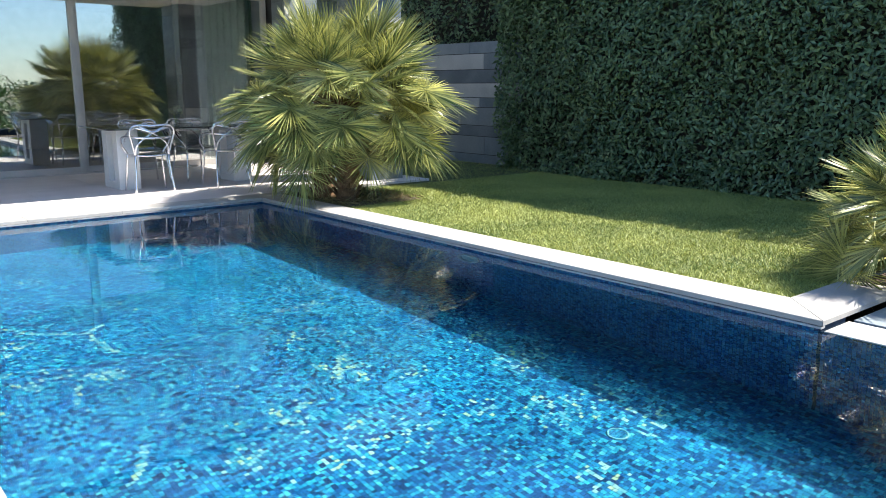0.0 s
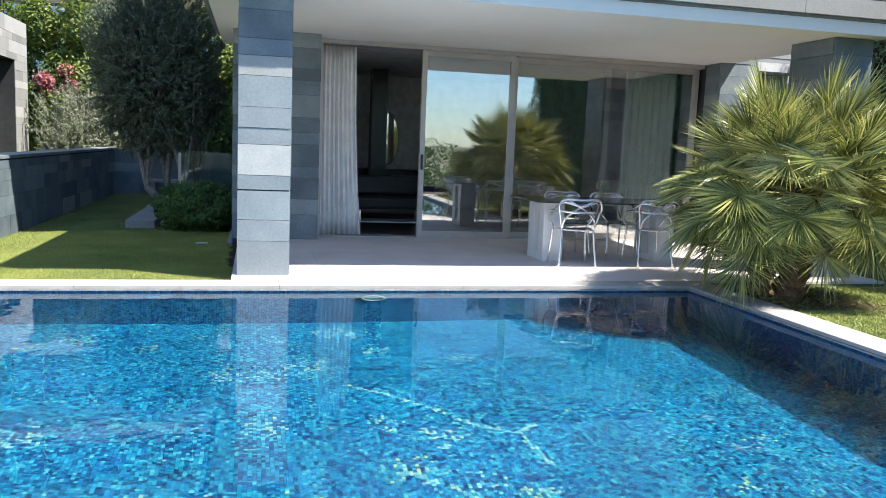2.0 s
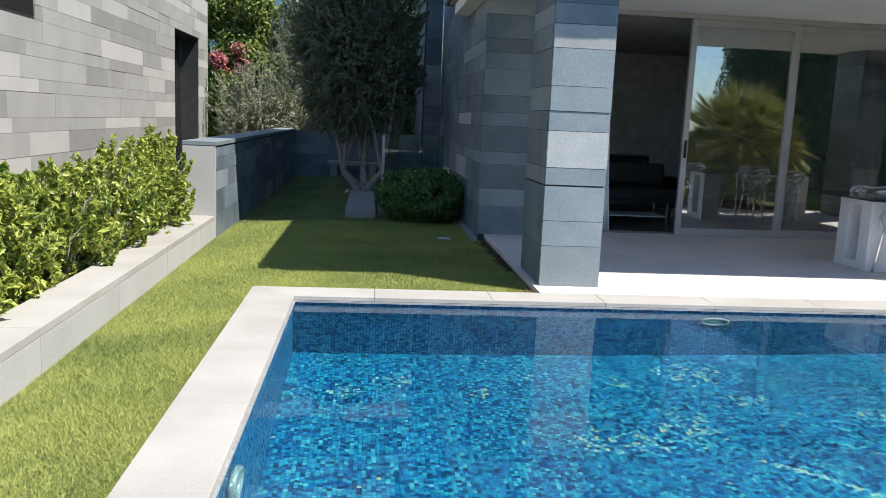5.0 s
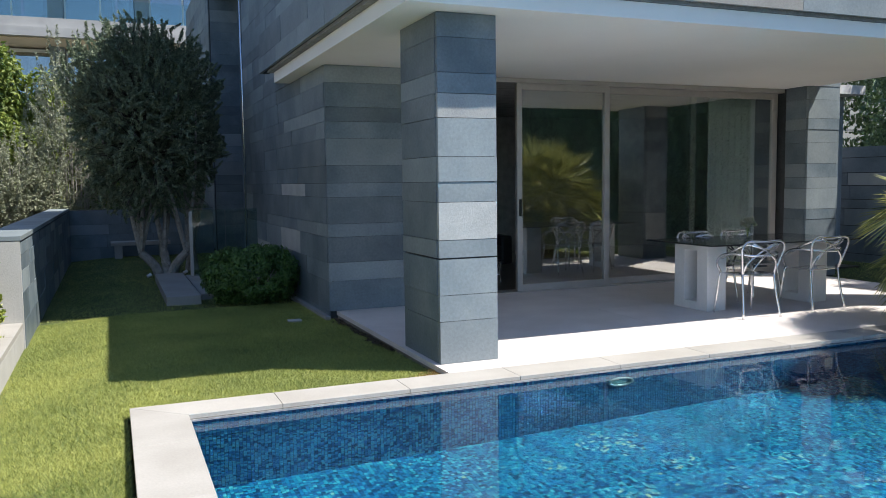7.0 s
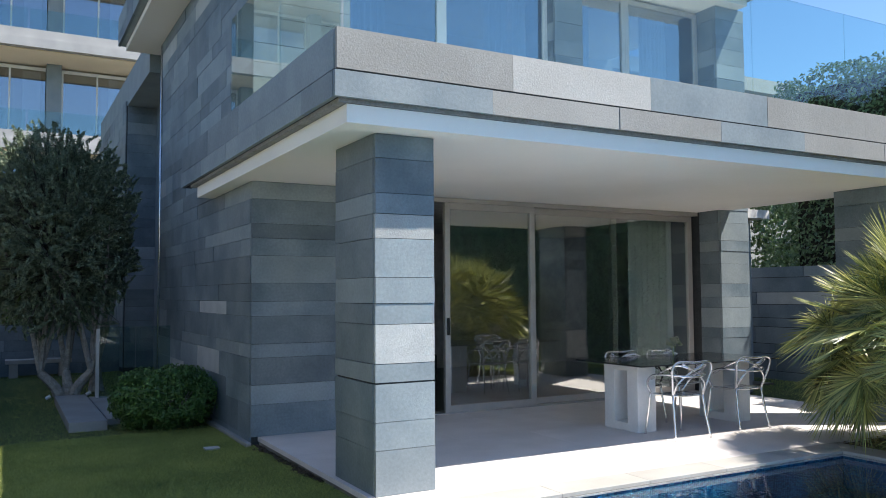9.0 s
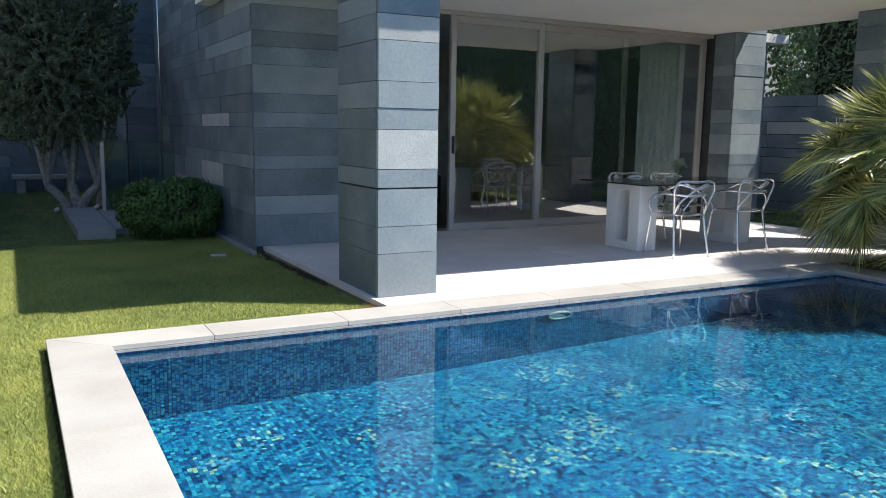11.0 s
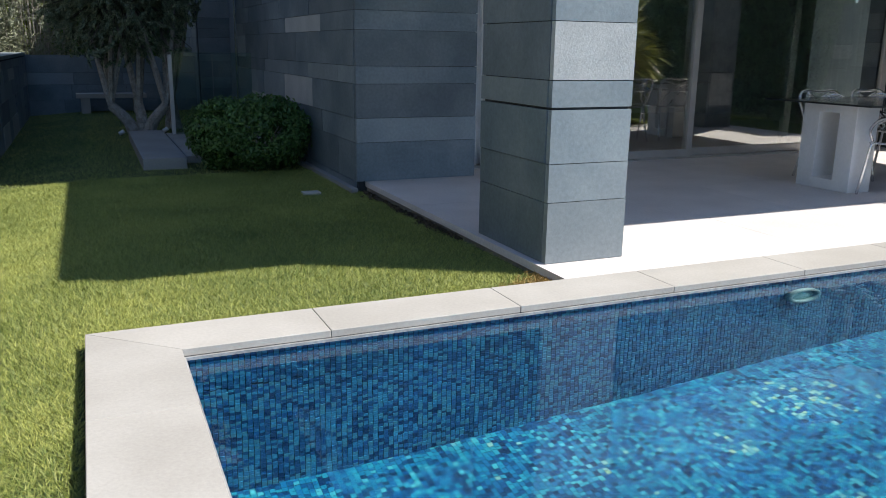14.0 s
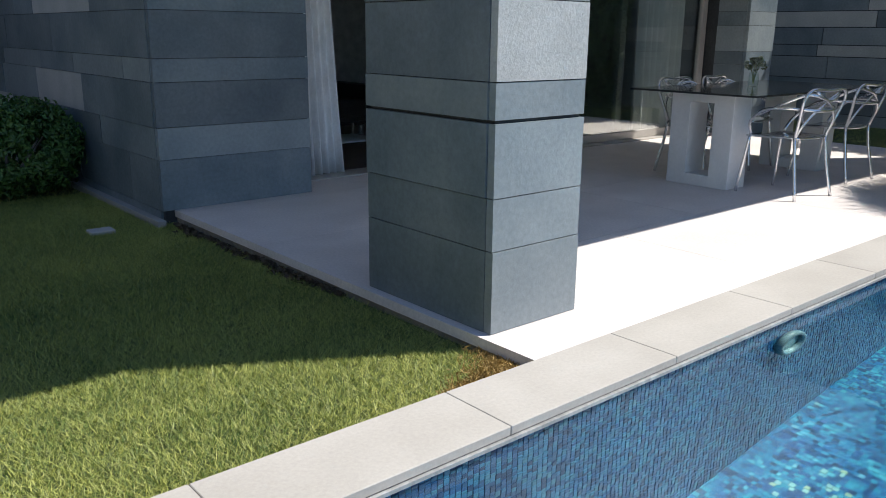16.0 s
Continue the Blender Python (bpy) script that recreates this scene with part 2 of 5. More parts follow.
def box(x0, x1, y0, y1, z0, z1, bevel=0.0, bm=None):
    bm = bm or bmesh.new()
    r = bmesh.ops.create_cube(bm, size=1)
    bmesh.ops.scale(bm, vec=(x1 - x0, y1 - y0, z1 - z0), verts=r["verts"])
    bmesh.ops.translate(bm, vec=((x0 + x1) / 2, (y0 + y1) / 2, (z0 + z1) / 2), verts=r["verts"])
    if bevel:
        es = list({e for v in r["verts"] for e in v.link_edges})
        bmesh.ops.bevel(bm, geom=es, offset=bevel, segments=2, affect="EDGES", profile=0.6)
    return bm


def tube(points, radius, bm=None, sides=8, closed=False, flat=1.0):
    """A round bar swept along points; radius may be a list."""
    bm = bm or bmesh.new()
    pts = [Vector(p) for p in points]
    n = len(pts)
    rad = radius if isinstance(radius, (list, tuple)) else [radius] * n
    rings = []
    up = Vector((0.13, 0.27, 0.95))
    for i, p in enumerate(pts):
        a = pts[(i - 1) % n] if (closed or i) else p
        b = pts[(i + 1) % n] if (closed or i < n - 1) else p
        d = (b - a).normalized()
        u = d.cross(up)
        if u.length < 0.05:
            u = d.cross(Vector((1, 0, 0)))
        u.normalize()
        v = u.cross(d)
        rings.append([bm.verts.new(p + rad[i] * (math.cos(t) * u + flat * math.sin(t) * v))
                      for t in [2 * math.pi * k / sides for k in range(sides)]])
    for i in range(n if closed else n - 1):
        r0, r1 = rings[i], rings[(i + 1) % n]
        for k in range(sides):
            bm.faces.new((r0[k], r0[(k + 1) % sides], r1[(k + 1) % sides], r1[k]))
    if not closed:
        bm.faces.new(rings[0][::-1])
        bm.faces.new(rings[-1])
    return bm


def spline(ctrl, steps=6):
    """Catmull-Rom through the control points."""
    c = [Vector(p) for p in ctrl]
    c = [2 * c[0] - c[1]] + c + [2 * c[-1] - c[-2]]
    out = []
    for i in range(1, len(c) - 2):
        for s in range(steps):
            t = s / steps
            p0, p1, p2, p3 = c[i - 1:i + 3]
            out.append(0.5 * (2 * p1 + (p2 - p0) * t + (2 * p0 - 5 * p1 + 4 * p2 - p3) * t * t + (3 * p1 - p0 - 3 * p2 + p3) * t ** 3))
    out.append(c[-2])
    return out


def structure(ob, label, category=""):
    return tagged(ob, label, category, kind="structure")


def empty(name, loc=(0, 0, 0)):
    ob = new(name)
    ob.location = loc
    ob.empty_display_size = 0.1
    return ob


def quads_mesh(name, verts, faces, material, smooth=False):
    me = bpy.data.meshes.new(name)
    me.from_pydata(verts, [], faces)
    for m in (material if isinstance(material, (list, tuple)) else [material]):
        me.materials.append(m)
    if smooth:
        me.shade_smooth()
    return me


# unit slab shared by all cut stones: x length, z height, y depth with its face at y = 0 looking to -y
def unit_slab():
    bm = box(0, 1, 0, 1, 0, 1)
    return bm


SLAB_MESH = {}


def slab_mesh(material):
    if material.name not in SLAB_MESH:
        SLAB_MESH[material.name] = mesh_of("stone", unit_slab(), material)
    return SLAB_MESH[material.name]


COURSES = [0, 0.34, 0.55, 0.84, 0.99, 1.29, 1.45, 1.65, 1.95, 2.14, 2.30, 2.57, 2.76]


def clad(parent, start, direction, length, courses, rng, tones, weights, depth=0.035, z0=0.0, lengths=(0.7, 1.6),
         holes=(), fixed=None, name="stone", joint=0.004):
    """Lays courses of cut stone on a wall face. direction: unit vector along the face with the wall to its left hand."""
    d = Vector(direction)
    nrm = Vector((d.y, -d.x, 0))
    rot = math.atan2(d.y, d.x)
    for ci in range(len(courses) - 1):
        a, b = courses[ci], courses[ci + 1]
        u = 0.0
        k = 0
        while u < length - 0.01:
            w = rng.uniform(*lengths)
            if length - u - w < 0.35:
                w = length - u
            spans = [(u, min(u + w, length))]
            for h0, h1, hz0, hz1 in holes:
                if b > hz0 + 0.02 and a < hz1 - 0.02:
                    cut = []
                    for s0, s1 in spans:
                        if s1 <= h0 or s0 >= h1:
                            cut.append((s0, s1))
                        else:
                            if s0 < h0:
                                cut.append((s0, h0))
                            if s1 > h1:
                                cut.append((h1, s1))
                    spans = cut
            tone = rng.choices(range(len(tones)), weights)[0]
            if fixed and (ci, k) in fixed:
                tone = fixed[(ci, k)]
            out = rng.choice((0.0, 0.002, 0.004, 0.006))
            for s0, s1 in spans:
                if s1 - s0 < 0.02:
                    continue
                ob = new(name, slab_mesh(tones[tone]))
                p = Vector(start) + d * (s0 + joint / 2) + nrm * out
                ob.matrix_world = (Matrix.Translation((p.x, p.y, z0 + a + joint / 2)) @ Matrix.Rotation(rot, 4, "Z")
                                   @ Matrix.Diagonal((s1 - s0 - joint, depth + out, b - a - joint, 1)))
                m = ob.matrix_world.copy()
                # the face of the slab lies at its own y = 0
                ob.parent = parent
                ob.matrix_parent_inverse = parent.matrix_world.inverted()
                ob.matrix_basis = m
            u += w
            k += 1


# ---- ground and pool ----
POOL_X0, POOL_X1, POOL_Y0, POOL_Y1 = -1.255, 5.325, 3.3, 8.352
COPW = 0.345
WATER_Z = -0.060
FLOOR_Z = -1.27


def lawn_z(x, y):
    """The lawn falls a little towards the low wall."""
    if x > 5:
        return -0.03
    e0 = -0.068 - 0.018 * max(0.0, 8.66 - y) - 0.03 * min(1.0, max(0.0, (y - 8.66) / 3))
    u = min(1.0, max(0.0, (-1.55 - x) / 0.95))
    return e0 + (-0.17 - e0) * u


def sheet(name, x0, x1, y0, y1, step, zf, material):
    nx, ny = max(1, round((x1 - x0) / step)), max(1, round((y1 - y0) / step))
    vs, fs = [], []
    for j in range(ny + 1):
        for i in range(nx + 1):
            x, y = x0 + (x1 - x0) * i / nx, y0 + (y1 - y0) * j / ny
            vs.append((x, y, zf(x, y)))
    for j in range(ny):
        for i in range(nx):
            a = j * (nx + 1) + i
            fs.append((a, a + 1, a + nx + 2, a + nx + 1))
    return new(name, quads_mesh(name, vs, fs, material))


# one great sheet to the horizon with the pool cut out of it, well below the lawns
GROUND = mat("far_ground", (0.09, 0.11, 0.05), 0.95, color2=(0.16, 0.14, 0.09), scale=0.05, fine=0.3, bump_scale=2)
bm = bmesh.new()
for x0, x1, y0, y1 in ((-3000, -1.4, -3000, 3000), (9.0, 3000, -3000, 3000), (-1.4, 9.0, 8.5, 3000), (-1.4, 9.0, -3000, -3.0),
                       (-1.4, 1.3, -3.0, 3.0), (5.55, 9.0, 2.1, 8.5)):
    bm.faces.new([bm.verts.new(p) for p in ((x0, y0, -0.75), (x1, y0, -0.75), (x1, y1, -0.75), (x0, y1, -0.75))])
structure(part("ground", bm, GROUND), "dry open ground falling away round the garden", "ground")

lawn_l = sheet("lawn_west", -2.6, -1.612, -3.0, 8.66, 0.25, lawn_z, TURF)
structure(lawn_l, "mown green lawn beside the pool", "lawn")
lawn_b = sheet("lawn_north", -2.6, 0.68, 8.66, 22.0, 0.25, lawn_z, TURF)
structure(lawn_b, "mown green lawn in the shade of the house", "lawn")
lawn_r = sheet("lawn_east", 5.64, 10.6, 2.30, 14.0, 0.4, lambda x, y: -0.03, TURF)
structure(lawn_r, "sunlit green lawn between pool and hedge", "lawn")

# pool shell: walls stand behind the mosaic
shell = bmesh.new()
box(POOL_X0 - 0.3, POOL_X0 - 0.004, 2.95, POOL_Y1 + 0.3, FLOOR_Z - 0.2, -0.034, bm=shell)
box(POOL_X0 - 0.004, POOL_X1 + 0.004, POOL_Y1 + 0.004, POOL_Y1 + 0.3, FLOOR_Z - 0.2, -0.034, bm=shell)
box(POOL_X1 + 0.004, POOL_X1 + 0.3, 1.95, POOL_Y1 + 0.3, FLOOR_Z - 0.2, -0.034, bm=shell)
box(POOL_X1 + 0.004, POOL_X1 + 0.3, -3.0, 1.95, FLOOR_Z - 0.2, -0.072, bm=shell)
box(POOL_X0 - 0.004, 1.51, 2.95, POOL_Y0 - 0.004, FLOOR_Z - 0.2, -0.034, bm=shell)
box(1.21, 1.51, -3.0, 2.95, FLOOR_Z - 0.2, -0.034, bm=shell)
box(1.21, 9.0, -3.3, -3.0, FLOOR_Z - 0.2, -0.034, bm=shell)
box(-1.6, 9.0, -3.3, 8.7, FLOOR_Z - 0.3, FLOOR_Z - 0.003, bm=shell)
pool = structure(part("pool_shell", shell, GROUT), "deep swimming pool lined with blue glass mosaic", "pool")

rng = random.Random(5)


def water_sheet():
    bm = bmesh.new()
    for x0, x1, y0, y1 in ((POOL_X0, 1.51, POOL_Y0, POOL_Y1), (1.51, POOL_X1, -3.0, POOL_Y1)):
        bm.faces.new([bm.verts.new(p) for p in ((x0, y0, WATER_Z), (x1, y0, WATER_Z), (x1, y1, WATER_Z), (x0, y1, WATER_Z))])
    bmesh.ops.remove_doubles(bm, verts=bm.verts, dist=1e-5)
    ob = part("water", bm, WATER)
    ob.visible_shadow = False
    return structure(ob, "still clear blue pool water", "water")


water_sheet()

# blossom sprays and twigs in pale tiles on the floor of the pool
SPRAYS = [(1.65, 7.97, 0.27), (-0.52, 7.85, 0.18), (1.30, 7.08, 0.26), (1.02, 6.90, 0.2), (-0.86, 7.65, 0.14), (0.68, 6.9, 0.2), (1.88, 7.44, 0.14), (1.09, 7.8, 0.12),
          (0.4, 7.9, 0.1), (0.06, 7.6, 0.1), (2.58, 7.15, 0.12), (1.69, 5.92, 0.18), (2.06, 5.68, 0.22), (-0.5, 5.88, 0.2), (-0.94, 5.95, 0.16), (0.96, 5.94, 0.18),
          (1.81, 5.27, 0.22), (2.48, 4.87, 0.16), (3.67, 4.11, 0.24), (3.11, 3.77, 0.22), (3.28, 3.74, 0.16), (3.20, 3.23, 0.24), (3.50, 3.22, 0.2), (4.63, 3.48, 0.24),
          (4.66, 3.94, 0.14), (4.29, 2.88, 0.24), (4.66, 2.82, 0.2), (4.56, 2.48, 0.18), (2.69, 3.53, 0.14), (3.36, 3.46, 0.12), (3.95, 2.28, 0.16), (4.11, 5.3, 0.12),
          (3.97, 3.81, 0.12), (2.11, 5.07, 0.2), (4.0, 3.17, 0.14), (4.07, 5.23, 0.1), (3.68, 4.74, 0.12), (0.2, 5.0, 0.2), (3.95, 7.83, 0.12)]
TWIGS = [((1.55, 6.64), (1.81, 6.43), (2.12, 6.1), (2.24, 5.9), (2.57, 5.66), (2.63, 5.2)), ((2.57, 5.66), (2.72, 5.76)), ((2.28, 4.8), (2.21, 4.62)),
         ((2.36, 3.95), (2.28, 3.8), (2.18, 3.66)), ((3.37, 3.23), (3.58, 3.22))]


def near_twig(x, y):
    for tw in TWIGS:
        for (ax, ay), (bx, by) in zip(tw, tw[1:]):
            dx, dy = bx - ax, by - ay
            t = max(0, min(1, ((x - ax) * dx + (y - ay) * dy) / (dx * dx + dy * dy)))
            if (ax + t * dx - x) ** 2 + (ay + t * dy - y) ** 2 < 0.0004:
                return True
    return False


def pale(x, y, r):
    for sx, sy, sr in SPRAYS:
        dx, dy = x - sx, y - sy
        d = math.hypot(dx, dy)
        if d < sr:
            petal = 0.5 + 0.5 * math.cos(5 * math.atan2(dy, dx) + sx * 7)
            return r.random() < (0.62 * petal ** 0.8 * (1 - (d / sr) ** 2) + 0.02)
    return (near_twig(x, y) and r.random() < 0.7) or r.random() < 0.004


def floor_mosaic():
    T = 0.0255
    vs, fs, mi = [], [], []
    for rx0, rx1, ry0, ry1 in ((POOL_X0, POOL_X1, 0.4, POOL_Y1),):
        for i in range(int((rx1 - rx0) / T)):
            x = rx0 + i * T
            y = ry0 - rng.random() * T
            while y < ry1:
                h = T * rng.choice((0.75, 0.9, 1.0, 1.0, 1.15, 1.4))
                k = len(vs)
                e = 0.0009
                zz = FLOOR_Z + rng.uniform(0, 0.002)
                a, b = rng.uniform(-0.0012, 0.0012), rng.uniform(-0.0012, 0.0012)
                vs += [(x + e, y + e + a, zz), (x + T - e, y + e + b, zz), (x + T - e, y + h - e + b, zz), (x + e, y + h - e + a, zz)]
                fs.append((k, k + 1, k + 2, k + 3))
                mi.append(1 if pale(x, y, rng) else 0)
                y += h
    me = quads_mesh("floor_mosaic", vs, fs, [MOSAIC_F, MOSAIC_P])
    me.polygons.foreach_set("material_index", mi)
    ob = new("floor_mosaic", me)
    ob.parent = pool
    return tagged(ob, "turquoise and blue glass mosaic with pale blossom sprays", kind="stuff")


floor_mosaic()


def wall_mosaic(name, start, direction, length, skip=None):
    """Staggered glass tiles on one pool wall; the water lies to the right of the direction."""
    T = 0.0235
    d = Vector(direction)
    nrm = Vector((d.y, -d.x, 0))
    vs, fs = [], []
    s = Vector(start)
    for i in range(int(length / T)):
        z = -0.043
        while z > FLOOR_Z:
            h = T * rng.choice((1, 1, 1.35, 1.6))
            if not (skip and skip(i * T, z)):
                o = rng.uniform(0.003, 0.006)
                p0 = s + d * (i * T + 0.0017) + nrm * (o - 0.006)
                p1 = s + d * (i * T + T - 0.0017) + nrm * (o - 0.006)
                back = nrm * -0.004
                k = len(vs)
                za, zb = z - h + 0.0017, z - 0.0017
                f = [(p0.x, p0.y, za), (p1.x, p1.y, za), (p1.x, p1.y, zb), (p0.x, p0.y, zb)]
                vs += f + [(x + back.x, y + back.y, zz) for x, y, zz in f]
                fs += [(k, k + 1, k + 2, k + 3), (k + 3, k + 2, k + 6, k + 7), (k, k + 3, k + 7, k + 4), (k + 1, k + 5, k + 6, k + 2), (k + 1, k, k + 4, k + 5)]
            z -= h
    ob = new(name, quads_mesh(name, vs, fs, MOSAIC_W))
    ob.parent = pool
    return tagged(ob, "dark blue glass mosaic", kind="stuff")


# direction so that the pool lies on the right-hand side
wall_mosaic("wall_mosaic", (POOL_X0, POOL_Y1, 0), (1, 0, 0), POOL_X1 - POOL_X0, skip=lambda u, z: u < 0.905 and z > -0.36)
wall_mosaic("wall_mosaic", (POOL_X0, POOL_Y0, 0), (0, 1, 0), POOL_Y1 - POOL_Y0)
wall_mosaic("wall_mosaic", (POOL_X1, POOL_Y1, 0), (0, -1, 0), POOL_Y1 - 1.94)
wall_mosaic("wall_mosaic", (POOL_X1, 1.94, 0), (0, -1, 0), 4.0, skip=lambda u, z: z > -0.078)


# tiles that the walk passes nearest, each one a piece of its own
def tile_pieces():
    T = 0.0235
    shapes = []
    for h in (1, 1.35, 1.6):
        shapes.append((h, mesh_of("mosaic_tile", box(0.0017, T - 0.0017, -0.0005, 0.004, 0.0017, T * h - 0.0017), MATS["mosaic_tile"])))
    for i in range(39):
        z = -0.043
        while z > -0.36:
            h, me = rng.choice(shapes)
            ob = new("mosaic_tile", me)
            ob.parent = pool
            ob.location = (POOL_X0 + i * T, POOL_Y1 - rng.uniform(0, 0.003), z - T * h)
            z -= T * h


ramp_mat("mosaic_tile", [(0, (0.007, 0.058, 0.16)), (0.2, (0.016, 0.105, 0.225)), (0.4, (0.005, 0.036, 0.12)), (0.55, (0.022, 0.135, 0.25)),
                         (0.7, (0.008, 0.07, 0.19)), (0.85, (0.028, 0.135, 0.225))], island=False)

tile_pieces()

# coping: cut stones with a drip groove and a pale lip under them
coping = structure(empty("pool_coping"), "pale limestone coping stones round the pool", "coping")


def coping_stone(pts, thick=0.032):
    bm = bmesh.new()
    top = [bm.verts.new((x, y, 0)) for x, y in pts]
    bm.faces.new(top)
    r = bmesh.ops.extrude_face_region(bm, geom=bm.faces[:])
    bmesh.ops.translate(bm, vec=(0, 0, -thick), verts=[g for g in r["geom"] if isinstance(g, bmesh.types.BMVert)])
    bmesh.ops.recalc_face_normals(bm, faces=bm.faces)
    bmesh.ops.bevel(bm, geom=bm.edges[:], offset=0.0025, segments=1, affect="EDGES")
    return part("coping_slab", bm, COPING, coping)


J = 0.0012
xs = [POOL_X0 - COPW, -0.66, 0.238, 1.115, 2.0, 2.88, 3.76, 4.64, POOL_X1]
for i, (a, b) in enumerate(zip(xs, xs[1:])):
    if i == 0:
        coping_stone([(POOL_X0 - COPW, POOL_Y1 + COPW - 0.03), (POOL_X0, POOL_Y1), (b - J, POOL_Y1), (b - J, POOL_Y1 + COPW - 0.03)][::-1])
    elif i == len(xs) - 2:
        coping_stone([(a + J, POOL_Y1), (b, POOL_Y1), (b + COPW, POOL_Y1 + COPW - 0.03), (a + J, POOL_Y1 + COPW - 0.03)])
    else:
        coping_stone([(a + J, POOL_Y1), (b - J, POOL_Y1), (b - J, POOL_Y1 + COPW - 0.03), (a + J, POOL_Y1 + COPW - 0.03)])
ys = [POOL_Y1 + COPW - 0.03, 7.82, 6.94, 6.06, 5.18, 4.3, 3.6]
for i, (a, b) in enumerate(zip(ys, ys[1:])):
    if i == 0:
        coping_stone([(POOL_X0 - COPW, a - J), (POOL_X0 - COPW, b + J), (POOL_X0, b + J), (POOL_X0, POOL_Y1 - J)])
    else:
        coping_stone([(POOL_X0 - COPW, b + J), (POOL_X0, b + J), (POOL_X0, a - J), (POOL_X0 - COPW, a - J)])
ys = [POOL_Y1, 7.45, 6.57, 5.69, 4.81, 3.93, 3.05, 1.94]
for i, (a, b) in enumerate(zip(ys, ys[1:])):
    if i == 0:
        coping_stone([(POOL_X1, a - J), (POOL_X1, b + J), (POOL_X1 + COPW, b + J), (POOL_X1 + COPW, POOL_Y1 + COPW - 0.04)])
    else:
        coping_stone([(POOL_X1, b + J), (POOL_X1 + COPW, (2.30 if b == 1.94 else b) + J), (POOL_X1 + COPW, a - J), (POOL_X1, a - J)])
coping_stone([(POOL_X1 + 2 * J, 1.94), (6.4, 1.94), (6.4, 2.30), (POOL_X1 + COPW + 2 * J, 2.30)])
# near deck that runs out to a corner in the water
for i in range(5):
    a = -1.6 + 0.622 * i
    coping_stone([(a + J, POOL_Y0 - 0.36), (a + 0.622 - J, POOL_Y0 - 0.36), (a + 0.622 - J, POOL_Y0), (a + J, POOL_Y0)])
for i in range(5):
    for k in range(7):
        a, b = -1.6 + 0.622 * i, POOL_Y0 - 0.36 - 0.85 * (k + 1)
        coping_stone([(a + J, b + J), (a + 0.622 - J, b + J), (a + 0.622 - J, b + 0.85 - J), (a + J, b + 0.85 - J)])
coping_stone([(POOL_X0 - COPW, POOL_Y0 + J), (POOL_X0, POOL_Y0 + J), (POOL_X0, 3.6 - J), (POOL_X0 - COPW, 3.6 - J)])
lip = bmesh.new()
box(POOL_X0 - 0.02, POOL_X1 + 0.02, POOL_Y1 - 0.012, POOL_Y1 + 0.03, -0.046, -0.034, bm=lip)
box(POOL_X0 - 0.03, POOL_X0 + 0.012, POOL_Y0, POOL_Y1 - 0.014, -0.046, -0.034, bm=lip)
box(POOL_X1 - 0.012, POOL_X1 + 0.03, 1.94, POOL_Y1 - 0.014, -0.046, -0.034, bm=lip)
part("coping_lip", lip, mat("lip_metal", (0.42, 0.42, 0.42), 0.4, metal=0.3), coping, "thin grey metal lip")
bed = bmesh.new()
box(POOL_X0 - COPW + 0.02, POOL_X0 - 0.02, 2.0, POOL_Y1 + COPW - 0.05, -0.5, -0.005, bm=bed)
box(POOL_X0 - COPW + 0.02, 0.7, POOL_Y1 + 0.02, POOL_Y1 + COPW - 0.05, -0.5, -0.006, bm=bed)
part("coping_bed", bed, MORTAR, coping)

# terrace of large slabs
terrace = structure(part("terrace", box(0.685, 8.0, 8.668, 12.6, -0.4, -0.045), mat("concrete_edge", (0.25, 0.23, 0.2), 0.9, bump=0.8, bump_scale=30)),
                    "pale stone covered terrace before the glass doors", "terrace")
ty = [8.662, 9.72, 10.79, 11.86, 12.6]
for r, (a, b) in enumerate(zip(ty, ty[1:])):
    x = 0.67
    first = True
    while x < 8.0:
        w = 0.9 if (first and r % 2) else 1.8
        first = False
        x1 = min(x + w, 8.02)
        ob = new("paving_slab", slab_mesh(PAVER))
        ob.matrix_world = Matrix.Translation((x + 0.0015, a + 0.0015, -0.045)) @ Matrix.Diagonal((x1 - x - 0.003, b - a - 0.003, 0.0445, 1))
        m = ob.matrix_world.copy()
        ob.parent = terrace
        ob.matrix_basis = m
        x = x1


# overflow edge beyond the end of the coping
weir = structure(part("overflow_weir", box(POOL_X1 + 0.002, POOL_X1 + 0.30, -3.0, 1.93, -0.070, -0.055, 0.003), COPING), "pale overflow edge level with the water", "weir")
catch = structure(part("planter_soil", box(POOL_X1 + 0.31, 9.9, -3.0, 1.93, -0.6, -0.22), SOIL), "planted bed below the overflow edge", "soil")
structure(part("planter_soil", box(6.403, 9.9, 1.935, 2.295, -0.6, -0.05), SOIL), "planted bed beside the coping end", "soil")
step = structure(part("planter_step", box(POOL_X1 + 0.36, 6.4, 1.72, 1.93, -0.22, -0.06, 0.006), SLATE[1]), "dark stone step under the coping end", "step")
# ---- the house ----
srng = random.Random(11)


def core(name, x0, x1, y0, y1, z0, z1, label, material=JOINT):
    return structure(part(name, box(x0, x1, y0, y1, z0, z1), material), label, "wall")


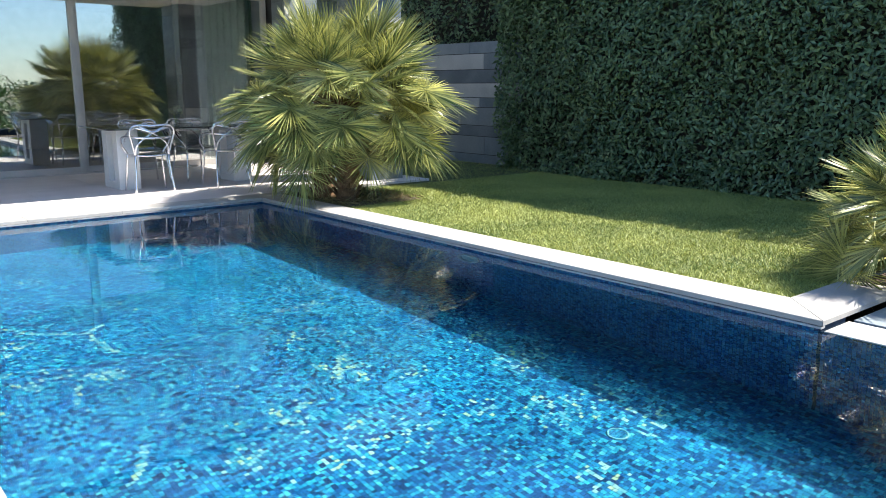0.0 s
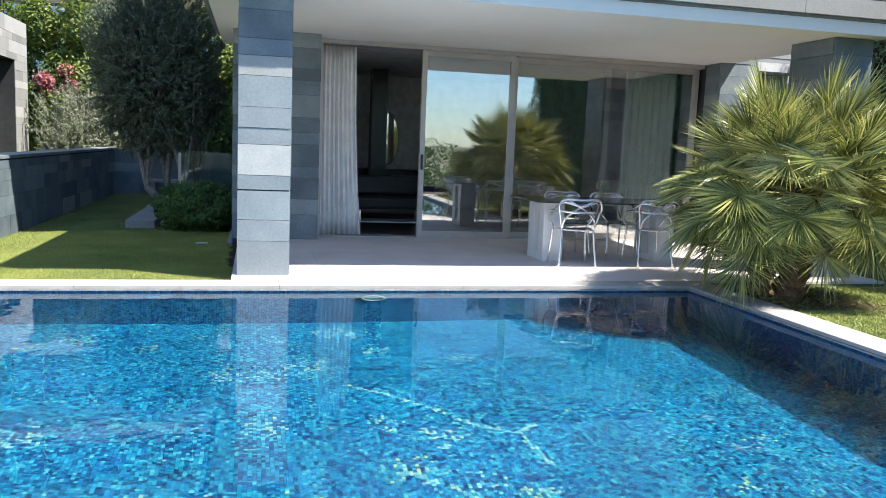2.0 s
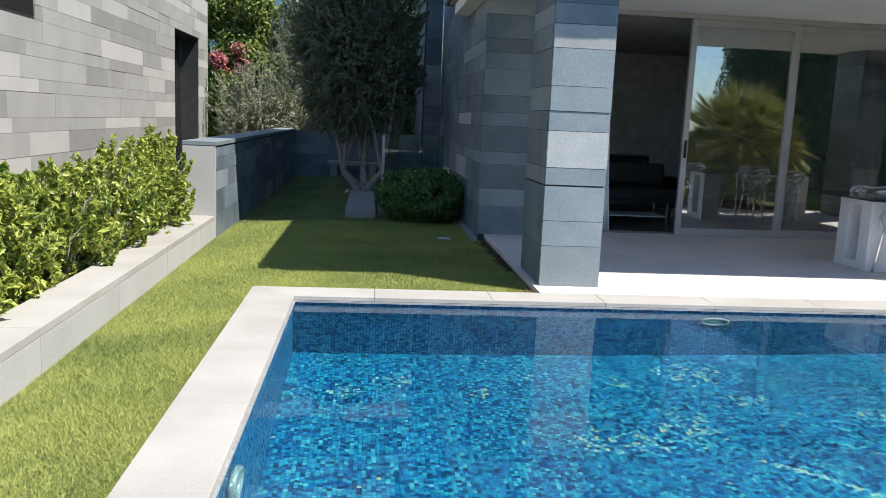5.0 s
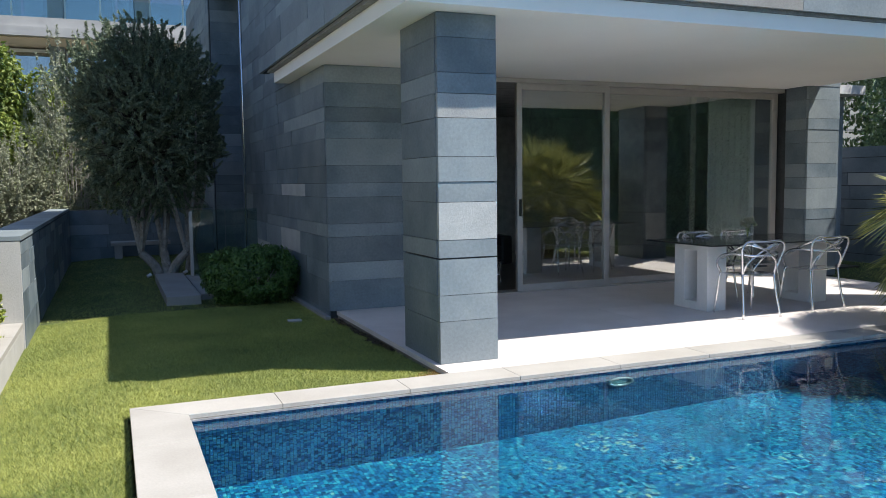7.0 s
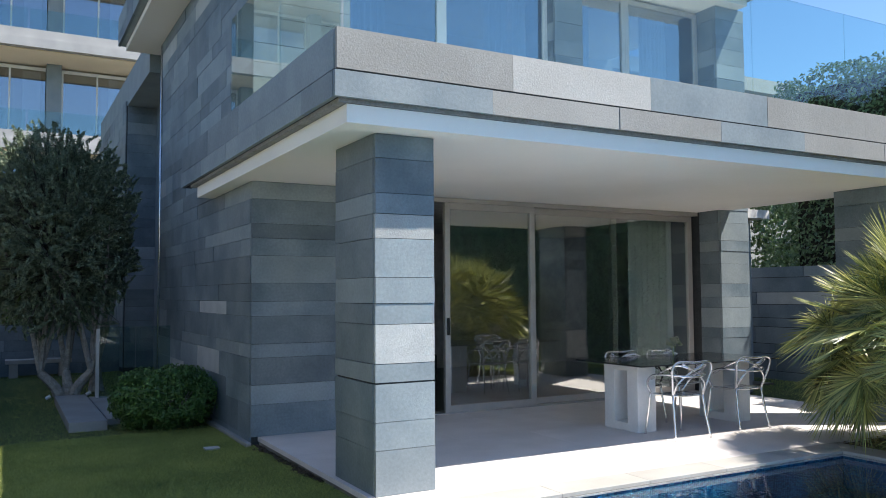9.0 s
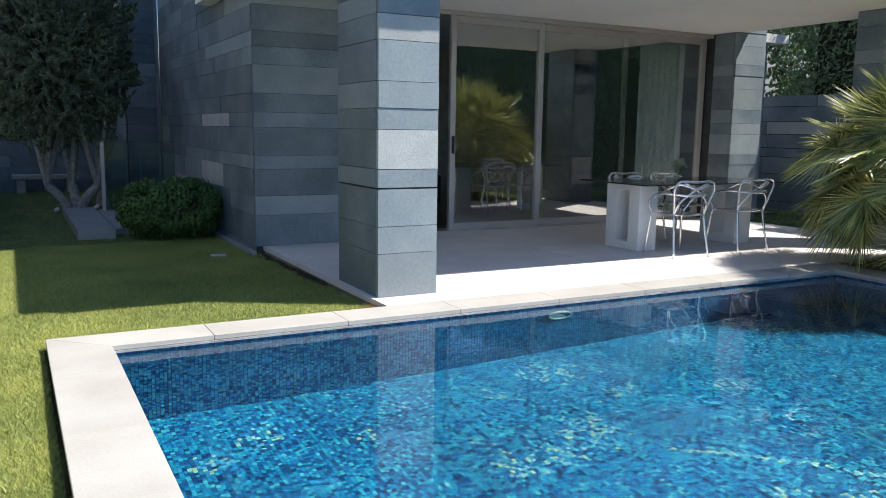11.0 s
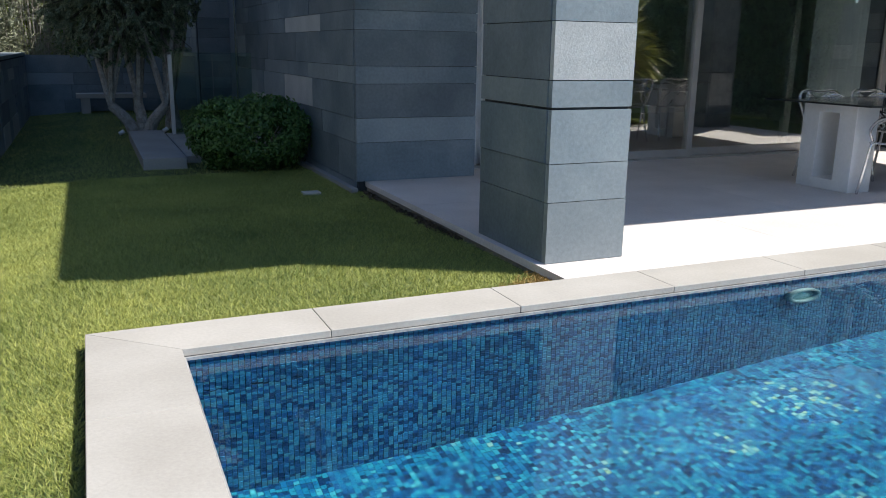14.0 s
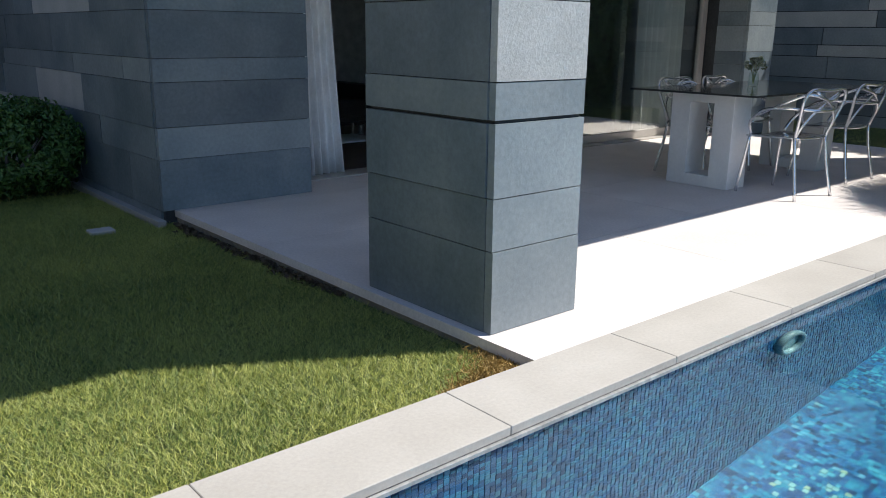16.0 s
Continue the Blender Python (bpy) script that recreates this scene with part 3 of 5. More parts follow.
def pillar(x0, x1, y0, y1, label, fixed):
    c = empty("pillar", (0, 0, 0))
    tagged(c, label, "pillar", kind="structure")
    part("pillar_core", box(x0 + 0.015, x1 - 0.015, y0 + 0.015, y1 - 0.015, -0.05, 2.76), JOINT, c)
    long = (5, 6)
    # a shadow gap parts the three lowest courses from the rest
    for z0, zs, k in ((0.0, [0, 0.34, 0.55, 0.838], 0), (0.0, [0.848] + COURSES[4:], 3)):
        fx = {(ci - k, 0): v for (ci, _), v in fixed.items()}
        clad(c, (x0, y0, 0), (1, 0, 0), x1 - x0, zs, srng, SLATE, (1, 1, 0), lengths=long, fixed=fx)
        # west face, turned from the sun: its shade is put into darker stone tones
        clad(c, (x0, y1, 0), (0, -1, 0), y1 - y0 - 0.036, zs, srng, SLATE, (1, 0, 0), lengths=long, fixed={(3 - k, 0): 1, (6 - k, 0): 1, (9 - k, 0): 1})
        clad(c, (x1, y0 + 0.036, 0), (0, 1, 0), y1 - y0 - 0.036, zs, srng, SLATE, (3, 3, 1), lengths=long)
        clad(c, (x1 - 0.036, y1, 0), (-1, 0, 0), x1 - x0 - 0.072, zs, srng, SLATE, (3, 3, 1), lengths=long)
    return c


# course 8 is toned light for sun, 9 to 11 dark for soffit shade
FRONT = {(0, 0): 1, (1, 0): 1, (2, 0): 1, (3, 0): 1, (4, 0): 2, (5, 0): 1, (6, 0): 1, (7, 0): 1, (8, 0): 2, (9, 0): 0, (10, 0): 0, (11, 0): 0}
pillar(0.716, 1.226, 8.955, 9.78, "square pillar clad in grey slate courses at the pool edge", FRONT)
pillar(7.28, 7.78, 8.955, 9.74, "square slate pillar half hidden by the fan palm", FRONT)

UP = [2.76, 2.98, 3.18, 3.45, 3.62, 3.92, 4.08, 4.3, 4.6, 4.78, 5.0, 5.25, 5.45, 5.7, 5.9]
WX, WY = 0.588, 11.955
wall_w = core("wall_west", WX + 0.015, 1.715, WY + 0.015, 17.8, -0.4, 5.9, "dark slate house wall with long courses")
clad(wall_w, (WX, WY, 0), (1, 0, 0), 1.14, COURSES, srng, SLATE, (6, 3, 0), lengths=(2, 3),
     fixed={(0, 0): 0, (1, 0): 1, (2, 0): 0, (3, 0): 0, (4, 0): 0, (5, 0): 0, (6, 0): 0, (7, 0): 1, (8, 0): 0, (9, 0): 0, (10, 0): 0, (11, 0): 1})
clad(wall_w, (WX, 17.8, 0), (0, -1, 0), 5.81, [-0.25, 0.0] + COURSES[1:] + UP[1:], srng, SLATE, (10, 3, 0.6), lengths=(0.5, 1.6))
clad(wall_w, (1.728, WY + 0.036, 0), (0, 1, 0), 0.42, COURSES, srng, SLATE, (6, 3, 0), lengths=(2, 3))
clad(wall_w, (WX, WY, 0), (1, 0, 0), 1.14, UP, srng, SLATE, (6, 3, 0), lengths=(0.8, 2))
plinth = part("plinth", box(WX - 0.06, WX - 0.002, WY - 0.05, 17.8, -0.4, -0.05, 0.006), GREY[0])
structure(plinth, "narrow stone plinth along the foot of the wall", "plinth")

# dark glazed recess and the further wing
rec = core("wall_recess", 1.1, 1.3, 17.8, 21.6, -0.4, 5.9, "dark recess between two wings of the house", SLATE[0])
wing = core("wall_wing", WX - 0.1, 3.0, 21.6, 27.0, -0.4, 5.6, "further slate wing of the house")
clad(wing, (WX - 0.115, 27.0, 0), (0, -1, 0), 5.4, COURSES + UP[1:-1], srng, SLATE, (10, 3, 0.6), lengths=(0.7, 2))
clad(wing, (WX - 0.079, 21.585, 0), (1, 0, 0), 0.6, COURSES + UP[1:-1], srng, SLATE, (10, 3, 0.6), lengths=(0.7, 2))


def pane_thing(name, x0, x1, y0, y1, z0, z1, label, parent=None, glass=GLASS):
    ob = part(name, box(x0, x1, y0, y1, z0, z1), glass, parent)
    ob.visible_shadow = False
    if not parent:
        structure(ob, label, "window")
    return ob


def framed(name, x0, x1, y, z0, z1, label, stile=0.07, rails=0.075, depth=0.06, material=FRAME, glass=GLASS):
    """A glazed leaf: four bars mitred round one pane."""
    w = structure(empty(name, (x0, y, z0)), label, "window")
    inv = (-x0, -y, -z0)

    def p(n, bm, m):
        bmesh.ops.translate(bm, vec=inv, verts=bm.verts)
        return part(n, bm, m, w)
    p("stile", box(x0, x0 + stile, y - depth / 2, y + depth / 2, z0, z1, 0.004), material)
    p("stile", box(x1 - stile, x1, y - depth / 2, y + depth / 2, z0, z1, 0.004), material)
    p("top_rail", box(x0 + stile, x1 - stile, y - depth / 2, y + depth / 2, z1 - rails, z1, 0.004), material)
    p("bottom_rail", box(x0 + stile, x1 - stile, y - depth / 2, y + depth / 2, z0, z0 + rails, 0.004), material)
    g = p("pane", box(x0 + stile - 0.01, x1 - stile + 0.01, y - 0.004, y + 0.004, z0 + rails - 0.01, z1 - rails + 0.01), glass)
    g.visible_shadow = False
    return w


DY = 12.395
sill = part("door_sill", box(1.73, 7.66, DY - 0.05, DY + 0.2, -0.03, 0.012, 0.003), FRAME)
structure(sill, "metal sill track under the sliding doors", "sill")
head = part("door_head", box(1.73, 7.66, DY - 0.05, DY + 0.2, 2.70, 2.757), FRAME)
structure(head, "metal head track over the sliding doors", "door frame")
slide = framed("door_1", 3.2, 4.60, DY, 0.014, 2.698, "sliding glass door leaf pushed half open in a bronze-grey frame", stile=0.075, rails=0.085)
handle = part("door_handle", box(0.022, 0.05, -0.06, -0.03, 0.98, 1.2, 0.005), BLACK, slide, "black pull handle")
framed("window_1", 4.58, 7.64, DY + 0.09, 0.014, 2.698, "wide fixed glass panel in a bronze-grey frame", stile=0.09, rails=0.085)
jamb = part("door_jamb", box(1.73, 1.79, DY - 0.05, DY + 0.2, 0.014, 2.698, 0.003), FRAME)
structure(jamb, "bronze-grey door jamb", "door frame")

wall_e = core("wall_east", 7.695, 8.275, 11.935, 13.2, -0.4, 5.9, "slate wall end beside the glass front")
clad(wall_e, (7.68, 11.92, 0), (1, 0, 0), 0.61, COURSES + UP[1:], srng, SLATE, (4, 4, 0.5), lengths=(2, 3))
clad(wall_e, (7.68, 12.33, 0), (0, -1, 0), 0.374, COURSES + UP[1:], srng, SLATE, (4, 4, 0), lengths=(2, 3))
clad(wall_e, (8.29, 11.956, 0), (0, 1, 0), 1.24, COURSES + UP[1:], srng, SLATE, (4, 4, 0.5), lengths=(2, 3))

# terrace ceiling and balcony edge
soffit = structure(part("ceiling_terrace", box(0.385, 7.87, 8.71, 13.8, 2.762, 2.90, 0.004), PLASTER), "smooth off-white plaster terrace soffit", "ceiling")
band = structure(part("balcony_slab", box(0.32, 7.99, 8.70, 13.9, 2.902, 2.998), mat("slab_grey", (0.3, 0.3, 0.3), 0.8)), "balcony slab edge over the terrace", "slab")
parapet = structure(empty("parapet"), "grey stone balcony parapet with two courses", "parapet")
part("parapet_core", box(0.29, 8.03, 8.665, 8.78, 2.935, 3.43), JOINT, parapet)
part("parapet_core", box(0.29, 0.40, 8.78, 14.25, 2.935, 3.43), JOINT, parapet)
PAR = [SLATE[1], GREY[0], GREY[2]]
clad(parapet, (0.27, 8.65, 0), (1, 0, 0), 7.78, [2.93, 3.125], srng, PAR, (3, 4, 0), lengths=(1.15, 1.35))
clad(parapet, (0.285, 8.66, 0), (1, 0, 0), 7.75, [3.137, 3.437], srng, PAR, (3, 4, 0), lengths=(1.2, 1.6), fixed={(0, 1): 2})
clad(parapet, (0.27, 14.25, 0), (0, -1, 0), 5.56, [2.93, 3.125], srng, SLATE, (3, 5, 0), lengths=(1.15, 1.35))
clad(parapet, (0.285, 14.25, 0), (0, -1, 0), 5.55, [3.137, 3.437], srng, SLATE, (3, 5, 0), lengths=(1.2, 1.6))
part("parapet_cap", box(0.29, 8.02, 8.665, 8.80, 3.432, 3.440), COPING, parapet)
floor_up = structure(part("floor_upper", box(0.62, 8.0, 11.95, 17.6, 3.0, 3.1, bm=box(0.41, 8.0, 8.79, 11.946, 3.0, 3.1)), PAVER), "balcony floor of pale stone", "floor")

balustrade = structure(empty("balustrade"), "frameless clear glass balustrade on the parapet", "balustrade")
bx = [0.36, 1.80, 3.22, 4.66, 6.1, 7.5, 8.0]
for a, b in zip(bx, bx[1:]):
    g = part("pane", box(a + 0.006, b - 0.006, 8.715, 8.731, 3.44, 4.50, 0.002), RAILGLASS, balustrade)
    g.visible_shadow = False
by = [8.74, 10.2, 11.94]
for a, b in zip(by, by[1:]):
    g = part("pane", box(0.345, 0.359, a + 0.006, b - 0.006, 3.43, 4.50, 0.002), RAILGLASS, balustrade)
    g.visible_shadow = False

# upper storey front
UY = 12.1
upper = core("wall_upper", 4.8, 5.26, UY + 0.01, 12.8, 3.1, 5.9, "slate pier between upper windows")
clad(upper, (4.79, UY, 0), (1, 0, 0), 0.48, [3.1] + UP[2:], srng, SLATE, (3, 4, 0.5), lengths=(2, 3))
clad(upper, (4.79, 12.8, 0), (0, -1, 0), 0.66, [3.1] + UP[2:], srng, SLATE, (3, 4, 0.5), lengths=(2, 3))
for i, (a, b) in enumerate(((1.75, 3.12), (3.12, 4.79), (5.27, 6.2), (6.2, 7.66))):
    framed("window_%d" % (i + 2), a, b, UY + 0.2, 3.12, 5.86, "tall upper window reflecting the sky", stile=0.07, rails=0.07, material=WHITE if i < 2 else FRAME, glass=UPGLASS)
# slab added above the wing to keep sun off the back lawn and walls
rwing = structure(part("roof_wing", box(0.5, 8.2, 18.62, 27.0, 5.602, 6.25), SLATE[1]), "added roof slab on the further wing that shades the lawn", "roof")
roof = structure(part("roof", box(-0.02, 8.25, 11.62, 18.6, 6.0, 6.5), SLATE[1]), "flat overhanging roof with a stone edge", "roof")
rsof = structure(part("ceiling_roof", box(0.08, 8.15, 11.72, 18.5, 5.9, 5.998), PLASTER), "off-white plaster soffit under the roof overhang", "ceiling")
clad(roof, (-0.04, 11.6, 0), (1, 0, 0), 8.29, [5.99, 6.2, 6.5], srng, GREY, (3, 2, 1))
clad(roof, (-0.04, 18.6, 0), (0, -1, 0), 6.96, [5.99, 6.2, 6.5], srng, SLATE, (3, 3, 0))

# room behind the glass
room = [("wall_room_back", 1.73, 9.5, 18.0, 18.2, 0, 2.76), ("wall_room_side", 9.4, 9.6, 13.2, 18.0, 0, 2.76)]
ROOMW = mat("room_paint", (0.74, 0.72, 0.70), 0.85, fine=0.03)
for n, x0, x1, y0, y1, z0, z1 in room:
    structure(part(n, box(x0, x1, y0, y1, z0, z1), ROOMW), "plain grey painted living room wall", "wall")
structure(part("floor_room", box(1.73, 9.6, DY + 0.2, 18.2, -0.2, 0.0), mat("dark_parquet", (0.07, 0.055, 0.045), 0.35, color2=(0.11, 0.085, 0.065), scale=5)), "dark timber living room floor", "floor")
structure(part("ceiling_room", box(1.73, 9.6, DY + 0.2, 18.2, 2.76, 2.9), ROOMW), "plain living room ceiling", "ceiling")
structure(part("wall_room_front", box(8.295, 9.6, 13.0, 13.2, -0.2, 2.76), SLATE[1]), "slate wall closing the room", "wall")
structure(part("floor_room_upper", box(1.73, 8.3, 15.0, 15.2, 3.1, 5.9), ROOMW), "back wall of the upper rooms", "wall")

# ---- boundary walls ----
low = structure(empty("low_wall"), "low retaining wall of pale grey stone with a flat cap", "wall")
part("low_wall_core", box(-2.82, -2.545, -3.0, 12.02, -0.6, 0.055), JOINT, low)
y = -3.0
while y < 12.0:
    y1 = min(y + 1.42, 12.02)
    part("cap_stone", box(-2.84, -2.515, y + 0.002, y1 - 0.002, 0.055, 0.105, 0.004), COPING, low)
    part("face_stone", box(-2.545, -2.515, y + 0.002, y1 - 0.002, -0.5, 0.053), GREY[2], low)
    y = y1
structure(part("planting_soil", box(-5.2, -2.82, -3.0, 14.2, -0.6, 0.02), SOIL), "dark planting soil behind the low wall", "soil")

gwall = core("garden_wall", -2.86, -2.515, 12.035, 22.2, -0.5, 0.918, "waist-high slate garden wall along the lawn")
clad(gwall, (-2.88, 12.02, 0), (1, 0, 0), 0.378, [-0.25, 0.92], srng, GREY, (0, 0, 1), lengths=(2, 3))
clad(gwall, (-2.50, 12.056, 0), (0, 1, 0), 10.1, [-0.25, 0.12, 0.4, 0.62, 0.78, 0.9], srng, SLATE, (5, 4, 1), lengths=(0.5, 1.3))
for i in range(8):
    part("cap_stone", box(-2.88, -2.49, 12.01 + i * 1.27 + 0.002, 12.01 + (i + 1) * 1.27 - 0.002, 0.922, 0.97, 0.004), SLATE[1], gwall)
bwall = core("garden_wall_back", -2.53, 0.47, 22.0, 22.3, -0.5, 0.93, "slate wall closing the end of the lawn")
clad(bwall, (-2.53, 21.98, 0), (1, 0, 0), 3.0, [-0.25, 0.12, 0.4, 0.62, 0.93], srng, SLATE, (5, 3, 0), lengths=(0.5, 1.3))

ewall = core("boundary_wall", 10.315, 10.6, 9.0, 22.0, -0.4, 1.96, "dark slate boundary wall behind the lawn")
clad(ewall, (10.3, 22.0, 0), (0, -1, 0), 13.0, [-0.1, 0.12, 0.42, 0.6, 0.9, 1.06, 1.3, 1.52, 1.78, 1.97], srng, SLATE, (6, 4, 1), lengths=(0.9, 2.2), joint=0.012)

# building beside the lawn
LX = -5.0
LZ = [-0.3, 0.1, 0.42, 0.65, 0.95, 1.13, 1.45, 1.62, 1.9, 2.08, 2.36, 2.55, 2.8, 3.04, 3.2, 3.5, 3.68, 4.05]
lb = structure(empty("side_house_wall"), "long pale grey stone facade of the side building", "wall")
for x0, x1, y0, y1, z0, z1 in ((-9, LX - 0.015, 3.0, 10.2, -0.5, 4.04), (-9, LX - 0.015, 10.2, 13.4, -0.5, 2.4), (-9, LX - 0.015, 10.2, 13.4, 3.5, 4.04),
                               (-9, LX - 0.015, 13.4, 20.8, -0.5, 4.04), (-9, LX - 0.015, 23.3, 24.4, -0.5, 4.04), (-9, LX - 0.015, 20.8, 23.3, 3.04, 4.04),
                               (-9, LX - 0.5, 20.8, 23.3, -0.5, 3.04), (-9, LX - 0.5, 10.2, 13.4, 2.4, 3.5)):
    part("wall_core", box(x0, x1, y0, y1, z0, z1), DARKF, lb)
clad(lb, (LX, 3.0, 0), (0, 1, 0), 21.4, LZ, srng, GREY, (5, 4, 1.4), lengths=(0.8, 2.4), holes=((17.8, 20.3, -1, 3.04), (7.2, 10.4, 2.4, 3.5)))
rev = structure(part("window_reveal", box(LX - 0.48, LX - 0.02, 20.81, 20.84, -0.3, 3.03), GREY[0]), "stone reveal of the tall side window", "reveal")
framed_l = structure(part("window_side_frame", box(LX - 0.45, LX - 0.40, 21.6, 21.66, -0.3, 3.03), DARKF), "dark metal mullion in the side window", "window frame")
pane_thing("window_side", LX - 0.44, LX - 0.43, 20.85, 23.28, -0.3, 3.03, "dark glass of the tall side window", glass=UPGLASS)
g = part("roof_balustrade", box(LX - 0.4, LX - 0.385, 8.0, 22.5, 4.05, 4.95), RAILGLASS)
g.visible_shadow = False
structure(g, "clear glass balustrade on the side roof", "balustrade")

# ---- plants: shared code ----
nrs = np.random.RandomState(3)


def leaf_mesh(name, centres, normals, length, width, material, rs, bend=0.15, upright=0.0, along=None):
    """A diamond leaf, folded along its rib, at every centre."""
    n = len(centres)
    nr = normals + rs.normal(0, 0.55, (n, 3))
    nr /= np.linalg.norm(nr, axis=1)[:, None] + 1e-9
    ax = rs.normal(0, 1, (n, 3)) if along is None else along + rs.normal(0, 0.55, (n, 3))
    ax[:, 2] += upright
    ax -= (ax * nr).sum(1)[:, None] * nr
    ax /= np.linalg.norm(ax, axis=1)[:, None] + 1e-9
    sd = np.cross(nr, ax)
    L = length * rs.uniform(0.6, 1.25, n)[:, None]
    W = width * rs.uniform(0.7, 1.2, n)[:, None]
    lift = nr * (W * 0.35)
    v = np.empty((n, 4, 3))
    v[:, 0] = centres - ax * L / 2
    v[:, 1] = centres + sd * W / 2 + lift
    v[:, 2] = centres + ax * L / 2 - nr * L * bend
    v[:, 3] = centres - sd * W / 2 + lift
    me = bpy.data.meshes.new(name)
    me.vertices.add(n * 4)
    me.vertices.foreach_set("co", v.reshape(-1))
    me.loops.add(n * 6)
    base = np.arange(n)[:, None] * 4
    idx = np.concatenate([base + [0, 1, 2], base + [0, 2, 3]], axis=1).reshape(-1)
    me.loops.foreach_set("vertex_index", idx.astype(np.int32))
    me.polygons.add(n * 2)
    me.polygons.foreach_set("loop_start", np.arange(0, n * 6, 3, dtype=np.int32))
    me.materials.append(material)
    me.update(calc_edges=True)
    return me


def blob_points(n, centre, radii, rs, clumps=40, inner=0.55, clump_r=0.3):
    """Leaf places on clumps spread over an uneven ball; returns places and outward normals."""
    d = rs.normal(0, 1, (clumps, 3))
    d /= np.linalg.norm(d, axis=1)[:, None]
    cc = d * rs.uniform(inner, 1.0, clumps)[:, None]
    k = rs.randint(0, clumps, n)
    e = rs.normal(0, 1, (n, 3))
    e /= np.linalg.norm(e, axis=1)[:, None]
    p = cc[k] + e * clump_r * rs.uniform(0.55, 1.0, n)[:, None]
    return np.array(centre) + p * np.array(radii), e * 0.7 + d[k] * 0.5


def sprays(n, centre, radii, rs, length, up, per, inner=0.45, lumps=7):
    """Leafy twigs that grow out of an uneven ball: places, normals and directions of the leaves, and the twigs' two ends."""
    d = rs.normal(0, 1, (n, 3))
    d /= np.linalg.norm(d, axis=1)[:, None]
    hubs = rs.normal(0, 1, (lumps, 3))
    hubs /= np.linalg.norm(hubs, axis=1)[:, None]
    swell = 0.80 + 0.32 * np.clip((d @ hubs.T).max(1) * 2.2 - 1.2, 0, 1)
    rad = rs.uniform(inner ** 2, 1, n) ** 0.5 * swell
    tip = np.array(centre) + d * rad[:, None] * np.array(radii)
    way = d * np.array(radii) / max(radii) + np.array((0, 0, up)) + rs.normal(0, 0.35, (n, 3))
    way /= np.linalg.norm(way, axis=1)[:, None]
    L = length * rs.uniform(0.55, 1.3, n)
    base = tip - way * L[:, None]
    u = rs.uniform(0.12, 1.05, (n, per))
    p = base[:, None] + (tip - base)[:, None] * u[..., None]
    off = rs.normal(0, 1, (n, per, 3))
    off /= np.linalg.norm(off, axis=2)[..., None]
    p = p + off * (0.075 * length * (1.25 - u))[..., None]
    return p.reshape(-1, 3), (off * 0.8 + (0, 0, 0.5)).reshape(-1, 3), (way[:, None] * 0.9 + off * 0.6).reshape(-1, 3), base, tip


def spray_shrub(name, centre, radii, n, per, leaf, material, label, category, seed, length, up, inner=0.45, twig=0.004):
    rs = np.random.RandomState(seed)
    ob = empty(name, (centre[0], centre[1], centre[2] - radii[2]))
    tagged(ob, label, category)
    p, nn, al, base, tip = sprays(n, (0, 0, radii[2]), radii, rs, length, up, per, inner)
    p[:, 2] = np.maximum(p[:, 2], 0.03 + radii[2] - centre[2])
    cr = new("crown", leaf_mesh("crown", p, nn, leaf[0], leaf[1], material, rs, along=al))
    cr.parent = ob
    bm = bmesh.new()
    for a, b in zip(base[::3], tip[::3]):
        root = (a[0] * 0.25, a[1] * 0.25, -0.03)
        tube([root, (a[0] * 0.7, a[1] * 0.7, max(0.02, a[2])), tuple(b)], [twig * 2.5, twig * 1.6, twig * 0.5], bm, 4)
    part("branchwork", bm, BARK, ob)
    return ob


def shrub(name, centre, radii, n, leaf, material, label, category, seed, clumps=50, clump_r=0.33, inner=0.6, stems=5, upright=0.0, parent_stem=BARK):
    rs = np.random.RandomState(seed)
    ob = empty(name, (centre[0], centre[1], centre[2] - radii[2]))
    tagged(ob, label, category)
    p, nn = blob_points(n, (0, 0, radii[2]), radii, rs, clumps, inner, clump_r)
    p[:, 2] = np.maximum(p[:, 2], 0.01)
    cr = new("crown", leaf_mesh("crown", p, nn, leaf[0], leaf[1], material, rs, upright=upright))
    cr.parent = ob
    bm = bmesh.new()
    for i in range(stems):
        a = 2 * math.pi * i / stems + seed
        tip = (math.cos(a) * radii[0] * 0.55, math.sin(a) * radii[1] * 0.55, radii[2] * 1.25)
        tube([(math.cos(a) * 0.04, math.sin(a) * 0.04, -0.05), (tip[0] * 0.4, tip[1] * 0.4, tip[2] * 0.45), tip], [0.018, 0.013, 0.006], bm, 6)
    part("stems", bm, parent_stem, ob)
    return ob


